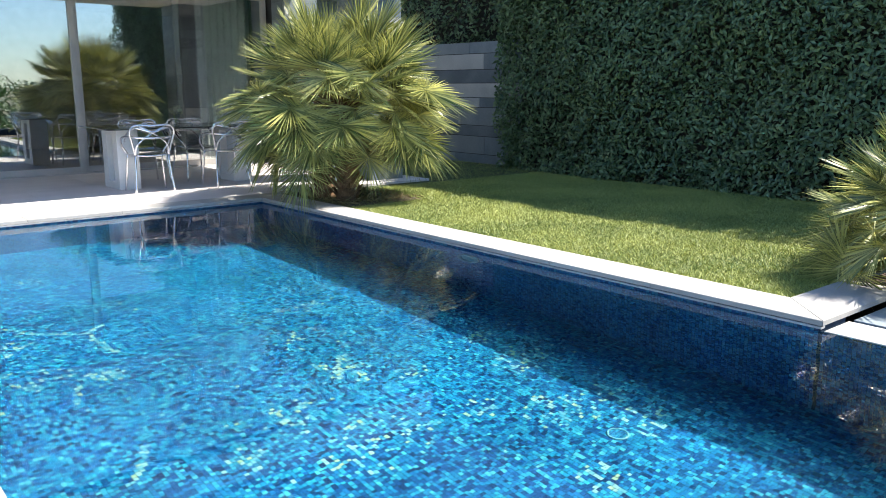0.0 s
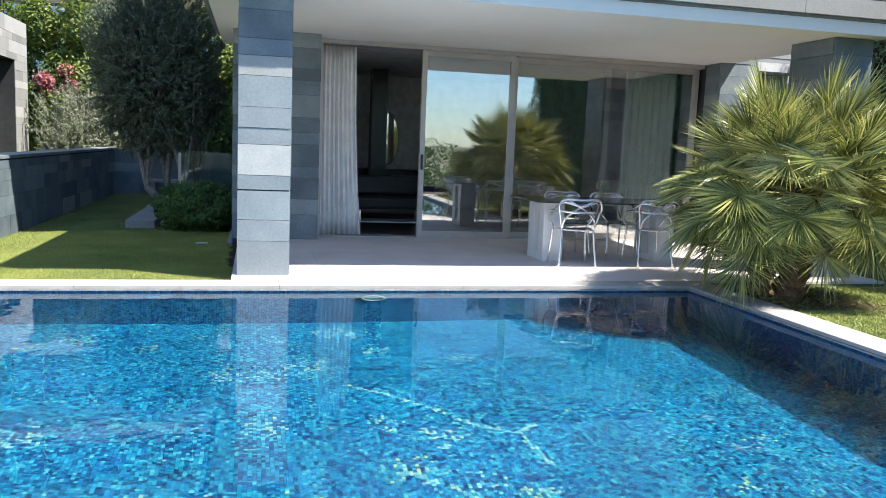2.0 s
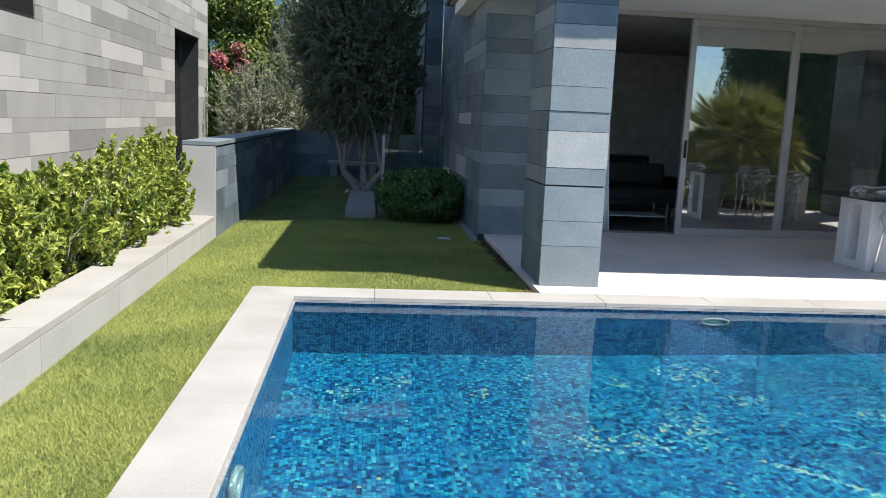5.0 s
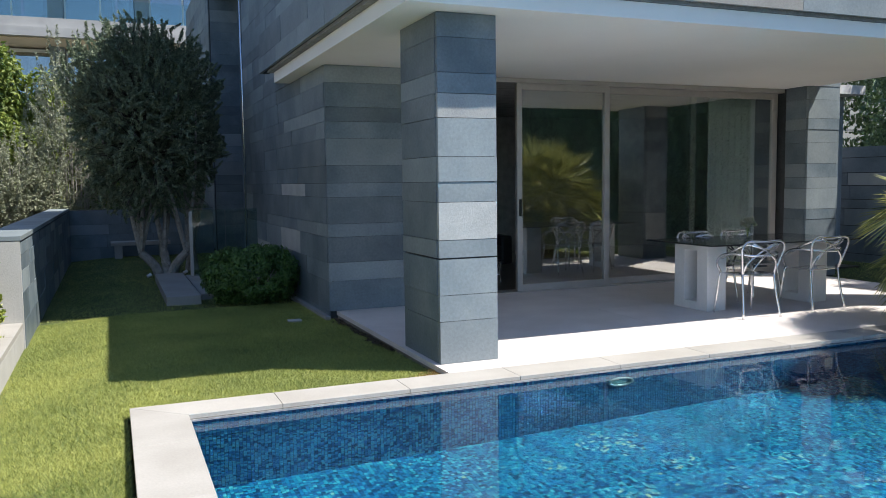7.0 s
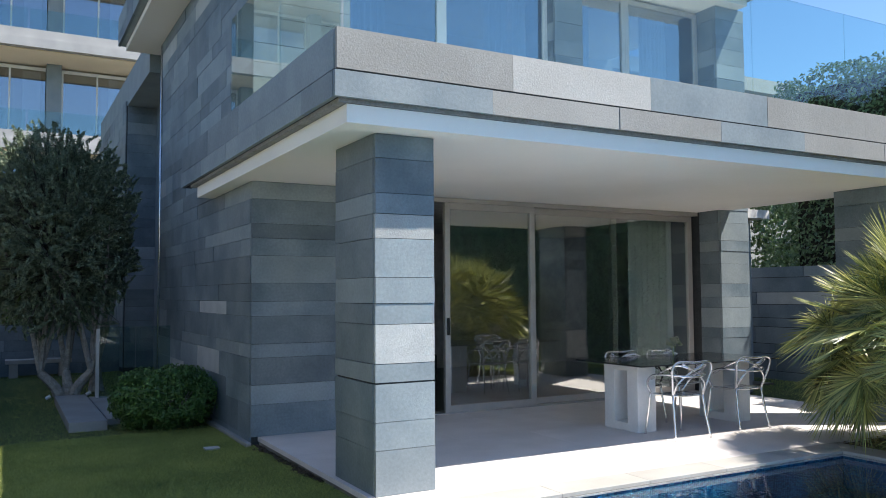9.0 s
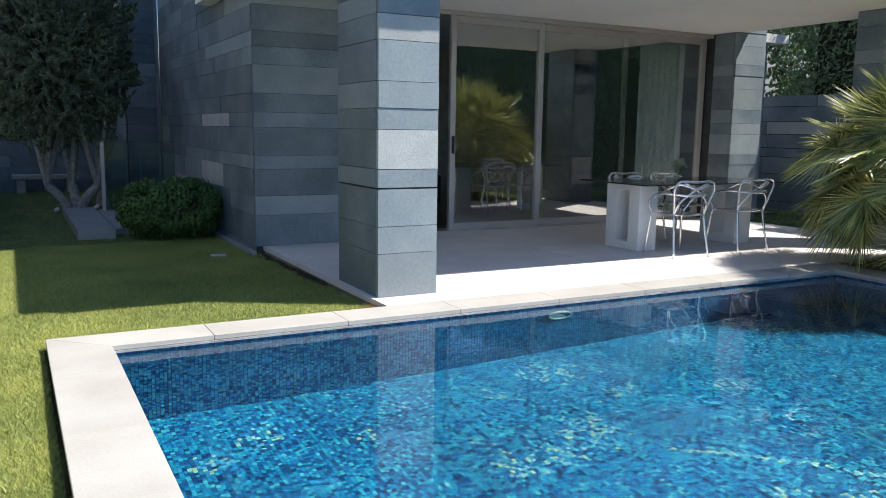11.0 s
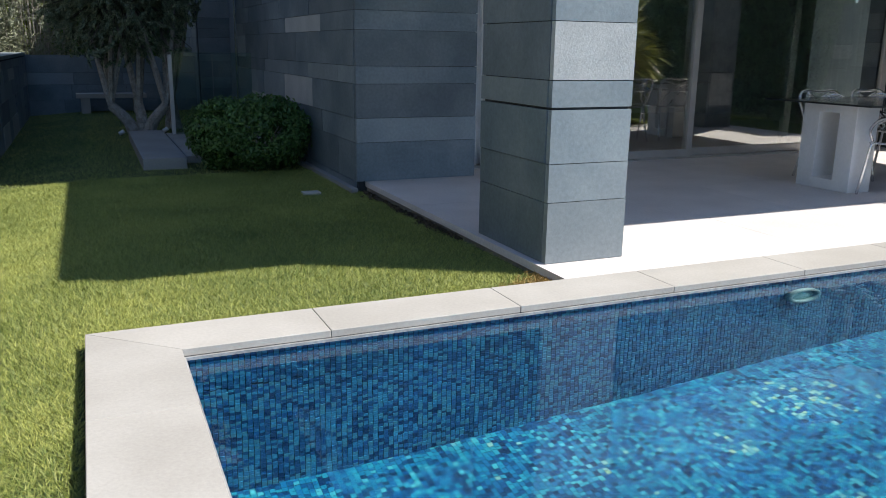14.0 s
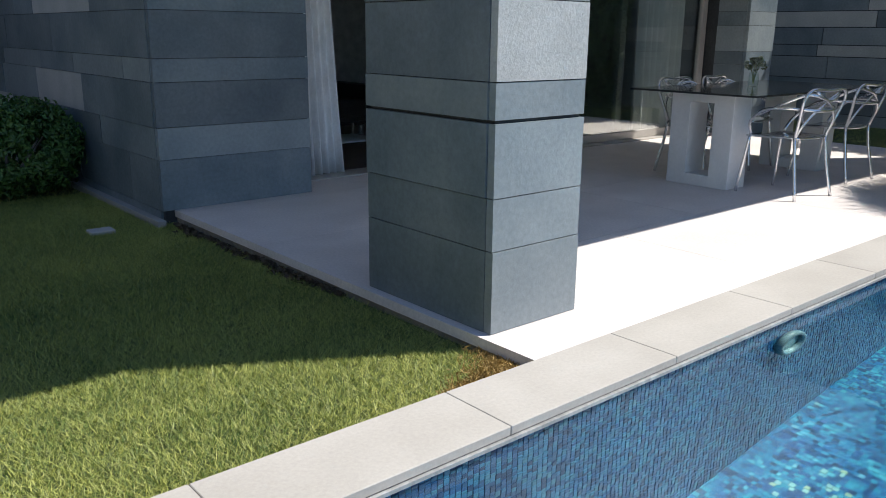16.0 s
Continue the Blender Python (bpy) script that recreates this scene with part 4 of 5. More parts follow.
# ---- fan palms ----
def frond_mesh(seed, blades, fan, petiole, material, spread=135, tilt=40, droop=0.1):
    """A stiff fan: a thin arching stalk and a star of folded pointed blades that bend down at their tips."""
    r = random.Random(seed)
    vs, fs = [], []
    n = 6
    sag = -0.10 * petiole
    for i in range(n + 1):
        u = i / n
        x, z, w = petiole * u, sag * u * u, 0.013 - 0.006 * u
        vs += [(x, -w, z), (x, w, z), (x, 0, z - w)]
    for i in range(n):
        a = 3 * i
        fs += [(a, a + 3, a + 4, a + 1), (a + 1, a + 4, a + 5, a + 2), (a + 2, a + 5, a + 3, a)]
    ct, st = math.cos(radians(tilt)), math.sin(radians(tilt))
    for i in range(blades):
        t = i / (blades - 1) * 2 - 1
        ang = radians(spread) * t + r.uniform(-0.035, 0.035)
        L = fan * (1 - 0.22 * abs(t) ** 2) * r.uniform(0.84, 1.08)
        cx, sy = math.cos(ang), math.sin(ang)
        hw = 0.70 * 0.42 * fan * radians(spread) / blades
        lift, bend = r.uniform(0.05, 0.14), droop * r.uniform(0.5, 1.6)
        k = len(vs)

        def pt(u, side, up=0.0):
            x, y = cx * L * u - sy * side, sy * L * u + cx * side
            z = up + L * (lift * u - bend * u ** 3)
            return (petiole + x * ct + z * st, y, sag - x * st + z * ct)
        vs += [pt(0.03, 0), pt(0.42, hw), pt(0.42, 0, 0.012), pt(0.42, -hw), pt(0.75, hw * 0.62), pt(0.75, 0, 0.006), pt(0.75, -hw * 0.62), pt(1, 0)]
        fs += [(k, k + 2, k + 1), (k, k + 3, k + 2), (k + 1, k + 2, k + 5, k + 4), (k + 2, k + 3, k + 6, k + 5), (k + 4, k + 5, k + 7), (k + 5, k + 6, k + 7)]
    return quads_mesh("frond", vs, fs, material)


UPRIGHT = [frond_mesh(i, 40, 0.56 + 0.03 * i, 0.66 + 0.08 * (i % 2), PALM, 78 + 12 * i, 2 + 8 * i, 0.0) for i in range(3)]
OUTWARD = [frond_mesh(10 + i, 54, 0.54 + 0.03 * i, 0.84 + 0.06 * (i % 2), PALM, 118 + 10 * i, 30 + 13 * i, 0.02) for i in range(3)]
DRY = frond_mesh(9, 30, 0.44, 0.60, PALMDRY, 95, 70, 0.3)


def fan_palm(x, y, z, size, count, label, seed, crown_z=0.85):
    r = random.Random(seed)
    palm = empty("fan_palm", (x, y, z))
    tagged(palm, label, "palm")
    bm = bmesh.new()
    for a, h, out in ((0.3, 0.95, 0.10), (2.4, 0.75, 0.17), (4.4, 0.62, 0.20)):
        ca, sa = math.cos(a), math.sin(a)
        pts = spline([tuple(c * size for c in p) for p in ((ca * out, sa * out, -0.05), (ca * out * 1.3, sa * out * 1.3, h * 0.5), (ca * out * 1.1, sa * out * 1.1, h))], 8)
        tube(pts, [size * (0.11 + 0.022 * (i % 2)) for i in range(len(pts))], bm, 11)
        # stubs of cut leaf stalks round each stem
        for k in range(34):
            b, hh = k * 2.4, h * (0.04 + 0.9 * k / 34)
            p = Vector((ca * out * 1.2 + math.cos(b) * 0.10, sa * out * 1.2 + math.sin(b) * 0.10, hh)) * size
            q = p + Vector((math.cos(b) * 0.07, math.sin(b) * 0.07, 0.075)) * size
            tube([p, q], [0.022 * size, 0.010 * size], bm, 4)
    part("trunk", bm, FIBRE, palm, "shaggy brown fibrous trunks")
    for i in range(count):
        f = (i + 0.5) / count
        el = math.asin(max(-0.46, 1 - 1.46 * f)) + r.uniform(-0.13, 0.13)
        az = i * 2.39996 + r.uniform(-0.35, 0.35)
        d = Vector((math.cos(el) * math.cos(az), math.cos(el) * math.sin(az), math.sin(el)))
        if el < -0.2 and i % 5 == 0:
            me = DRY
        else:
            me = r.choice(UPRIGHT) if el > 0.55 or (el > 0.15 and r.random() < 0.35) else r.choice(OUTWARD)
        ob = new("frond", me)
        ob.parent = palm
        side = d.cross(Vector((0, 0, 1)))
        if side.length < 0.1:
            side = Vector((1, 0, 0))
        side.normalize()
        up = side.cross(d).normalized()
        tw = r.uniform(-0.55, 0.55)
        up2 = (up * math.cos(tw) + side * math.sin(tw)).normalized()
        m = Matrix((d, up2.cross(d), up2)).transposed().to_4x4()
        s = size * r.uniform(0.84, 1.08) * (1.0 if el < 0.3 else 1.0 - 0.10 * math.sin(el))
        if i % 4 == 0:
            s *= 0.78
        start = Vector((0.08 * math.cos(az), 0.08 * math.sin(az), crown_z - 0.05 + 0.22 * math.sin(el))) * size
        ob.matrix_basis = Matrix.Translation(start) @ m @ Matrix.Scale(s, 4)
    # dead stalks in the heart of the crown
    bm = bmesh.new()
    for i in range(60):
        az, el = r.uniform(0, 6.283), r.uniform(-0.3, 1.0)
        d = Vector((math.cos(el) * math.cos(az), math.cos(el) * math.sin(az), math.sin(el)))
        p = Vector((0, 0, crown_z - 0.12)) * size
        tube([p + d * 0.1 * size, p + d * r.uniform(0.4, 0.75) * size], [0.011 * size, 0.005 * size], bm, 4)
    part("dead_stalks", bm, FIBRE, palm, "dry brown leaf stalks")
    return palm


fan_palm(6.10, 7.88, -0.02, 1.0, 185, "large bushy fan palm in a bed at the pool corner", 4, crown_z=1.07)
fan_palm(6.95, 1.88, -0.22, 0.74, 90, "small fan palm beside the pool overflow", 8, crown_z=0.72)
structure(part("palm_bed", box(5.68, 6.75, 7.2, 8.64, -0.2, -0.012, 0.01), SOIL), "bare soil bed round the palm", "soil")
rs = np.random.RandomState(21)
pts = np.c_[rs.uniform(5.7, 6.75, 420), rs.uniform(7.2, 8.6, 420), rs.uniform(-0.01, 0.03, 420)]
litter = new("leaf_litter", leaf_mesh("leaf_litter", pts, np.tile((0, 0, 1.0), (420, 1)), 0.10, 0.012, PALMDRY, rs))
tagged(litter, "dry palm leaf litter on the soil bed", "litter", kind="stuff")

# ---- hedges ----
def hedge(name, x0, x1, y0, y1, z0, z1, n, leaf, material, label, seed, lean=0.0):
    rs = np.random.RandomState(seed)
    ob = empty(name, (x0, y0, z0))
    tagged(ob, label, "hedge")
    areas = [(y1 - y0) * (z1 - z0), (x1 - x0) * (z1 - z0), (x1 - x0) * (z1 - z0), (x1 - x0) * (y1 - y0)]
    cnt = [int(n * a / sum(areas)) for a in areas]
    P, N = [], []

    def bulge(a, b):
        return 0.09 * np.sin(a * 2.1 + 1.3 * np.sin(b * 1.7)) + 0.06 * np.sin(b * 3.7 + a * 1.1) + 0.04 * np.sin(a * 7.3 + b * 5.1)
    u, v = rs.uniform(0, y1 - y0, cnt[0]), rs.uniform(0, z1 - z0, cnt[0])
    dep = bulge(u, v) + np.abs(rs.normal(0, 0.09, cnt[0]))
    P.append(np.c_[dep - 0.05, u, v])
    N.append(np.tile((-1.0, 0, 0.45), (cnt[0], 1)))
    for c, yy, sg in ((cnt[1], 0.0, -1), (cnt[2], y1 - y0, 1)):
        u, v = rs.uniform(0, x1 - x0, c), rs.uniform(0, z1 - z0, c)
        P.append(np.c_[u, yy - sg * (bulge(u + 5, v) + np.abs(rs.normal(0, 0.09, c))), v])
        N.append(np.tile((0, sg, 0.45), (c, 1)))
    u, v = rs.uniform(0, x1 - x0, cnt[3]), rs.uniform(0, y1 - y0, cnt[3])
    P.append(np.c_[u, v, z1 - z0 - bulge(u, v) - np.abs(rs.normal(0, 0.12, cnt[3]))])
    N.append(np.tile((0, 0, 1.0), (cnt[3], 1)))
    P, N = np.concatenate(P), np.concatenate(N)
    P[:, 1] += lean * P[:, 2]
    lv = new("foliage", leaf_mesh("foliage", P, N, leaf[0], leaf[1], material, rs))
    lv.parent = ob
    # near-black solid box: the shade deep inside the foliage, given as colour
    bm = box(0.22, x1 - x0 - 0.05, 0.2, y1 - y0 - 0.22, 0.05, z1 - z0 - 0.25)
    part("twig_core", bm, mat("hedge_inner_shade", (0.02, 0.022, 0.012), 0.95, color2=(0.035, 0.03, 0.02), scale=20, bump=1.0, bump_scale=30), ob)
    return ob


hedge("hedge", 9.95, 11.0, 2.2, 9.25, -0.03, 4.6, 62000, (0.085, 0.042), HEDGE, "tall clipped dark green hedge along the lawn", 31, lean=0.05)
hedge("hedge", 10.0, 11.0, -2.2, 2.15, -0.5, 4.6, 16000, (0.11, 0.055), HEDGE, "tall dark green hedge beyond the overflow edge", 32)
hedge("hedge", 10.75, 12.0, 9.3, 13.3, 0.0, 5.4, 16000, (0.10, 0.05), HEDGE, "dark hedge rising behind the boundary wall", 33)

shrub("round_shrub", (0.04, 13.78, 0.25), (0.64, 0.56, 0.38), 17000, (0.05, 0.026), BUSHL, "clipped dome-shaped green shrub on the lawn", "shrub", 41, clumps=220, clump_r=0.22, inner=0.80, stems=6)

for i, (x, y, h, w) in enumerate(((-3.22, 5.2, 0.55, 0.46), (-3.2, 6.1, 0.58, 0.46), (-3.25, 7.0, 0.60, 0.46), (-3.2, 7.9, 0.58, 0.46), (-3.15, 8.8, 0.58, 0.46), (-3.05, 9.7, 0.6, 0.44),
                                  (-3.02, 10.55, 0.62, 0.42), (-3.0, 11.2, 0.62, 0.42), (-3.15, 11.65, 0.66, 0.30), (-3.3, 12.3, 0.74, 0.34), (-4.0, 6.5, 0.55, 0.45), (-4.1, 8.3, 0.55, 0.45), (-4.1, 10.1, 0.5, 0.42), (-3.9, 11.6, 0.5, 0.38))):
    spray_shrub("laurel_shrub", (x, y, h * 0.70), (w * 1.12, w * 1.3, h), 240, 26, (0.085, 0.037), LAUREL, "loose bright green laurel shrub behind the low wall", "shrub", 50 + i,
                0.26, 0.9, inner=0.4)


def olive_tree(x, y, z, seed, label, crown, trunks, n, material=OLIVE, leaf=(0.055, 0.014)):
    """Several pale stems that part low down and carry a clumpy crown."""
    rs = np.random.RandomState(seed)
    ob = empty("olive_tree", (x, y, z))
    tagged(ob, label, "tree")
    (cx, cy, cz), rad = crown
    bm = bmesh.new()
    r = random.Random(seed)
    tips = []
    for (bx, by), lean in trunks:
        fork = (bx + lean[0] * 0.35, by + lean[1] * 0.35, 0.45)
        tube(spline([(bx, by, -0.1), (bx + lean[0] * 0.1, by, 0.2), fork], 4), [0.115, 0.105, 0.095, 0.088, 0.082, 0.078, 0.074, 0.07, 0.068], bm, 9)
        for j in range(4):
            a = j * 1.7 + bx * 3
            tip = (cx + math.cos(a) * rad[0] * 0.55 + lean[0] * 0.2, cy + math.sin(a) * rad[1] * 0.55, cz + r.uniform(-0.2, 0.5) * rad[2])
            mid = (fork[0] * 0.6 + tip[0] * 0.4 + r.uniform(-0.08, 0.08), fork[1] * 0.6 + tip[1] * 0.4, fork[2] + (tip[2] - fork[2]) * 0.5)
            pts = spline([fork, mid, tip], 5)
            tube(pts, [0.046 - 0.036 * i / (len(pts) - 1) for i in range(len(pts))], bm, 6)
            tips.append(tip)
    part("trunk", bm, BARK, ob, "several slender pale stems")
    p, nn, al, base, tip = sprays(n // 60, (cx, cy, cz), rad, rs, 0.42, 0.25, 60, 0.5, 14)
    cr = new("crown", leaf_mesh("crown", p, nn, leaf[0], leaf[1], material, rs, along=al))
    cr.parent = ob
    bm = bmesh.new()
    for a, b in zip(base, tip):
        m = a * 0.55 + np.array((cx, cy, cz - rad[2] * 0.4)) * 0.45
        tube([m, a, b], [0.007, 0.0035, 0.0012], bm, 4)
    part("branchwork", bm, TWIG, ob, "thin dark twigs")
    return ob


olive_tree(-0.9, 17.75, -0.15, 61, "grey-green olive tree with several pale stems", ((-0.1, 0, 2.78), (1.42, 1.25, 1.72)),
           (((0.0, 0.0), (-0.9, 0.1)), ((0.1, 0.05), (-0.1, 0.2)), ((0.14, -0.08), (0.8, -0.1))), 126000, leaf=(0.072, 0.019))
olive_tree(-0.38, 18.3, -0.15, 62, "slim young olive tree against the wall", ((0.15, 0, 2.3), (0.55, 0.6, 0.9)), (((0, 0), (0.15, 0.1)), ((0.08, 0), (-0.1, 0.1))), 9000, leaf=(0.075, 0.02))
spray_shrub("silver_shrub", (-3.7, 24.4, 1.2), (1.4, 1.2, 1.6), 420, 44, (0.10, 0.026), SILVER, "pale silvery shrub behind the garden wall", "shrub", 71, 0.7, 0.7)
spray_shrub("silver_shrub", (-2.5, 25.0, 2.1), (1.35, 1.0, 3.1), 420, 44, (0.10, 0.026), SILVER, "tall silvery shrub behind the garden wall", "shrub", 72, 0.8, 0.8)
shrub("dark_shrub", (-0.6, 24.5, 1.0), (1.6, 1.0, 1.9), 9000, (0.12, 0.045), BUSHL, "dark evergreen shrub beyond the lawn", "shrub", 73, clumps=50, clump_r=0.28, inner=0.5)
vine = shrub("flowering_climber", (-4.8, 28.5, 2.3), (2.4, 1.2, 3.1), 30000, (0.16, 0.08), VINE, "sunlit climber with pink blossom", "climber", 74, clumps=60, clump_r=0.25, inner=0.5)
rs = np.random.RandomState(75)
p, nn = blob_points(700, (-0.2, -0.95, 3.4), (0.75, 0.3, 0.6), rs, 9, 0.4, 0.35)
fl = new("blossom", leaf_mesh("blossom", p, nn, 0.12, 0.09, FLOWER, rs))
fl.parent = vine
fl["label"] = "clusters of pink blossom"
shrub("flowering_climber", (-1.0, 29.0, 2.2), (2.6, 1.2, 2.8), 24000, (0.15, 0.075), VINE, "sunlit green climber beyond the lawn", "climber", 76, clumps=60, clump_r=0.25, inner=0.5)
shrub("garden_tree", (17.5, 17.5, 3.4), (2.4, 2.4, 3.6), 14000, (0.18, 0.09), HEDGE, "dark-leaved tree beyond the boundary wall", "tree", 78, clumps=70, clump_r=0.24, inner=0.5)
for i, (x, y, rx, h, mt) in enumerate(((-7.0, -9.0, 2.2, 0.9, BUSHL), (-3.0, -10.0, 2.4, 0.8, OLIVE), (1.0, -9.5, 2.2, 0.9, BUSHL), (4.5, -9.0, 2.0, 1.0, SILVER), (8.0, -8.0, 2.0, 1.3, BUSHL))):
    shrub("garden_shrub", (x, y, h - 0.75), (rx, 1.4, h), 3000, (0.16, 0.07), mt, "low garden shrub on the sea side of the pool", "shrub", 80 + i, clumps=40, clump_r=0.3, inner=0.5)

# ---- grass ----
def grass(name, x0, x1, y0, y1, n, seed, zf, label, wide=1.0):
    rs = np.random.RandomState(seed)
    x, y = rs.uniform(x0, x1, n), rs.uniform(y0, y1, n)
    z = np.array([zf(a, b) for a, b in zip(x, y)])
    h = rs.uniform(0.010, 0.030, n)
    a = rs.uniform(0, 2 * math.pi, n)
    w = rs.uniform(0.0012, 0.0024, n) * wide
    tx, ty = rs.normal(0, 0.024, n), rs.normal(0, 0.024, n)
    v = np.empty((n, 3, 3))
    v[:, 0] = np.c_[x - np.cos(a) * w, y - np.sin(a) * w, z - 0.004]
    v[:, 1] = np.c_[x + np.cos(a) * w, y + np.sin(a) * w, z - 0.004]
    v[:, 2] = np.c_[x + tx, y + ty, z + h]
    me = bpy.data.meshes.new(name)
    me.vertices.add(n * 3)
    me.vertices.foreach_set("co", v.reshape(-1))
    me.loops.add(n * 3)
    me.loops.foreach_set("vertex_index", np.arange(n * 3, dtype=np.int32))
    me.polygons.add(n)
    me.polygons.foreach_set("loop_start", np.arange(0, n * 3, 3, dtype=np.int32))
    me.materials.append(GRASS)
    me.update(calc_edges=True)
    return tagged(new(name, me), label, "grass", kind="stuff")


grass("grass", -2.53, -1.622, 2.5, 8.66, 220000, 1, lawn_z, "short mown grass, yellow-green in the sun")
grass("grass", -2.53, 0.66, 8.67, 13.4, 460000, 2, lawn_z, "short mown grass beside the terrace")
grass("grass", -2.53, 0.53, 13.4, 21.9, 90000, 3, lawn_z, "short mown grass in the shade")
grass("grass", 5.69, 9.95, 2.32, 8.4, 420000, 4, lawn_z, "short mown grass between pool and hedge", wide=2.6)
grass("grass", 7.9, 10.3, 8.4, 13.9, 30000, 5, lawn_z, "short mown grass in the shade of the hedge")

# crumbled soil along the terrace edge, and a dry corner of the lawn beside the pillar
rs = np.random.RandomState(91)
n = 900
yy = rs.uniform(9.9, 11.9, n)
pts = np.c_[0.655 - np.abs(rs.normal(0, 0.03, n)) * (0.4 + 0.8 * np.sin(yy * 5.0) ** 2), yy, np.array([lawn_z(0.6, b) for b in yy]) + rs.uniform(0.0, 0.03, n)]
crumbs = new("soil_crumbs", leaf_mesh("soil_crumbs", pts, np.tile((0, 0, 1.0), (n, 1)), 0.035, 0.024, SOIL, rs))
tagged(crumbs, "crumbled brown soil along the terrace edge", "soil", kind="stuff")
n = 2600
u, v = rs.uniform(0, 1, n), np.abs(rs.normal(0, 0.13, n))
pts = np.c_[0.66 - 0.42 * u ** 1.6, 8.69 + v * (1.1 - u), np.full(n, -0.060) + rs.uniform(0, 0.022, n)]
dry = new("dry_grass", leaf_mesh("dry_grass", pts, np.tile((0, 0, 0.3), (n, 1)), 0.034, 0.004, DRYGRASS, rs, upright=1.5))
tagged(dry, "dry brownish grass at the corner of the terrace", "grass", kind="stuff")
lid = part("valve_cover", box(0.12, 0.27, 11.95, 12.07, -0.14, -0.072, 0.006), GREY[2])
tagged(lid, "small pale valve cover set in the lawn", "valve cover")

# ---- terrace furniture ----
TOP = mat("smoked_glass_top", (0.03, 0.033, 0.033), 0.12, color2=(0.04, 0.043, 0.043), fine=0.03, spec=0.35)
table = empty("dining_table", (5.2, 10.34, 0))
tagged(table, "dark glass dining table on two white slab legs with slots", "table")
part("tabletop", box(-1.07, 1.08, -0.55, 0.56, 0.735, 0.75, 0.003), TOP, table, "dark smoked glass top")


def table_leg(x):
    """One slab pierced by an upright slot."""
    bm = bmesh.new()
    w, y0, y1 = 0.13, -0.28, 0.27
    outer = [(y0, 0.0), (y1, 0.0), (y1, 0.734), (y0, 0.734)]
    inner = [(y0 + 0.17, 0.09), (y1 - 0.17, 0.09), (y1 - 0.17, 0.66), (y0 + 0.17, 0.66)]
    ring = [[bm.verts.new((x + sx * w, yy, zz)) for yy, zz in loop] for sx in (-1, 1) for loop in (outer, inner)]
    for i in range(4):
        j = (i + 1) % 4
        for a, b in ((0, 1), (1, 3), (3, 2), (2, 0)):
            bm.faces.new((ring[a][i], ring[a][j], ring[b][j], ring[b][i]))
    bmesh.ops.recalc_face_normals(bm, faces=bm.faces)
    sharp = [e for e in bm.edges if e.calc_face_angle(0) > 0.5]
    bmesh.ops.bevel(bm, geom=sharp, offset=0.004, segments=2, profile=0.5, affect="EDGES")
    return part("leg", bm, WHITE, table, "white slab leg with an open slot")


table_leg(-0.76)
table_leg(0.73)


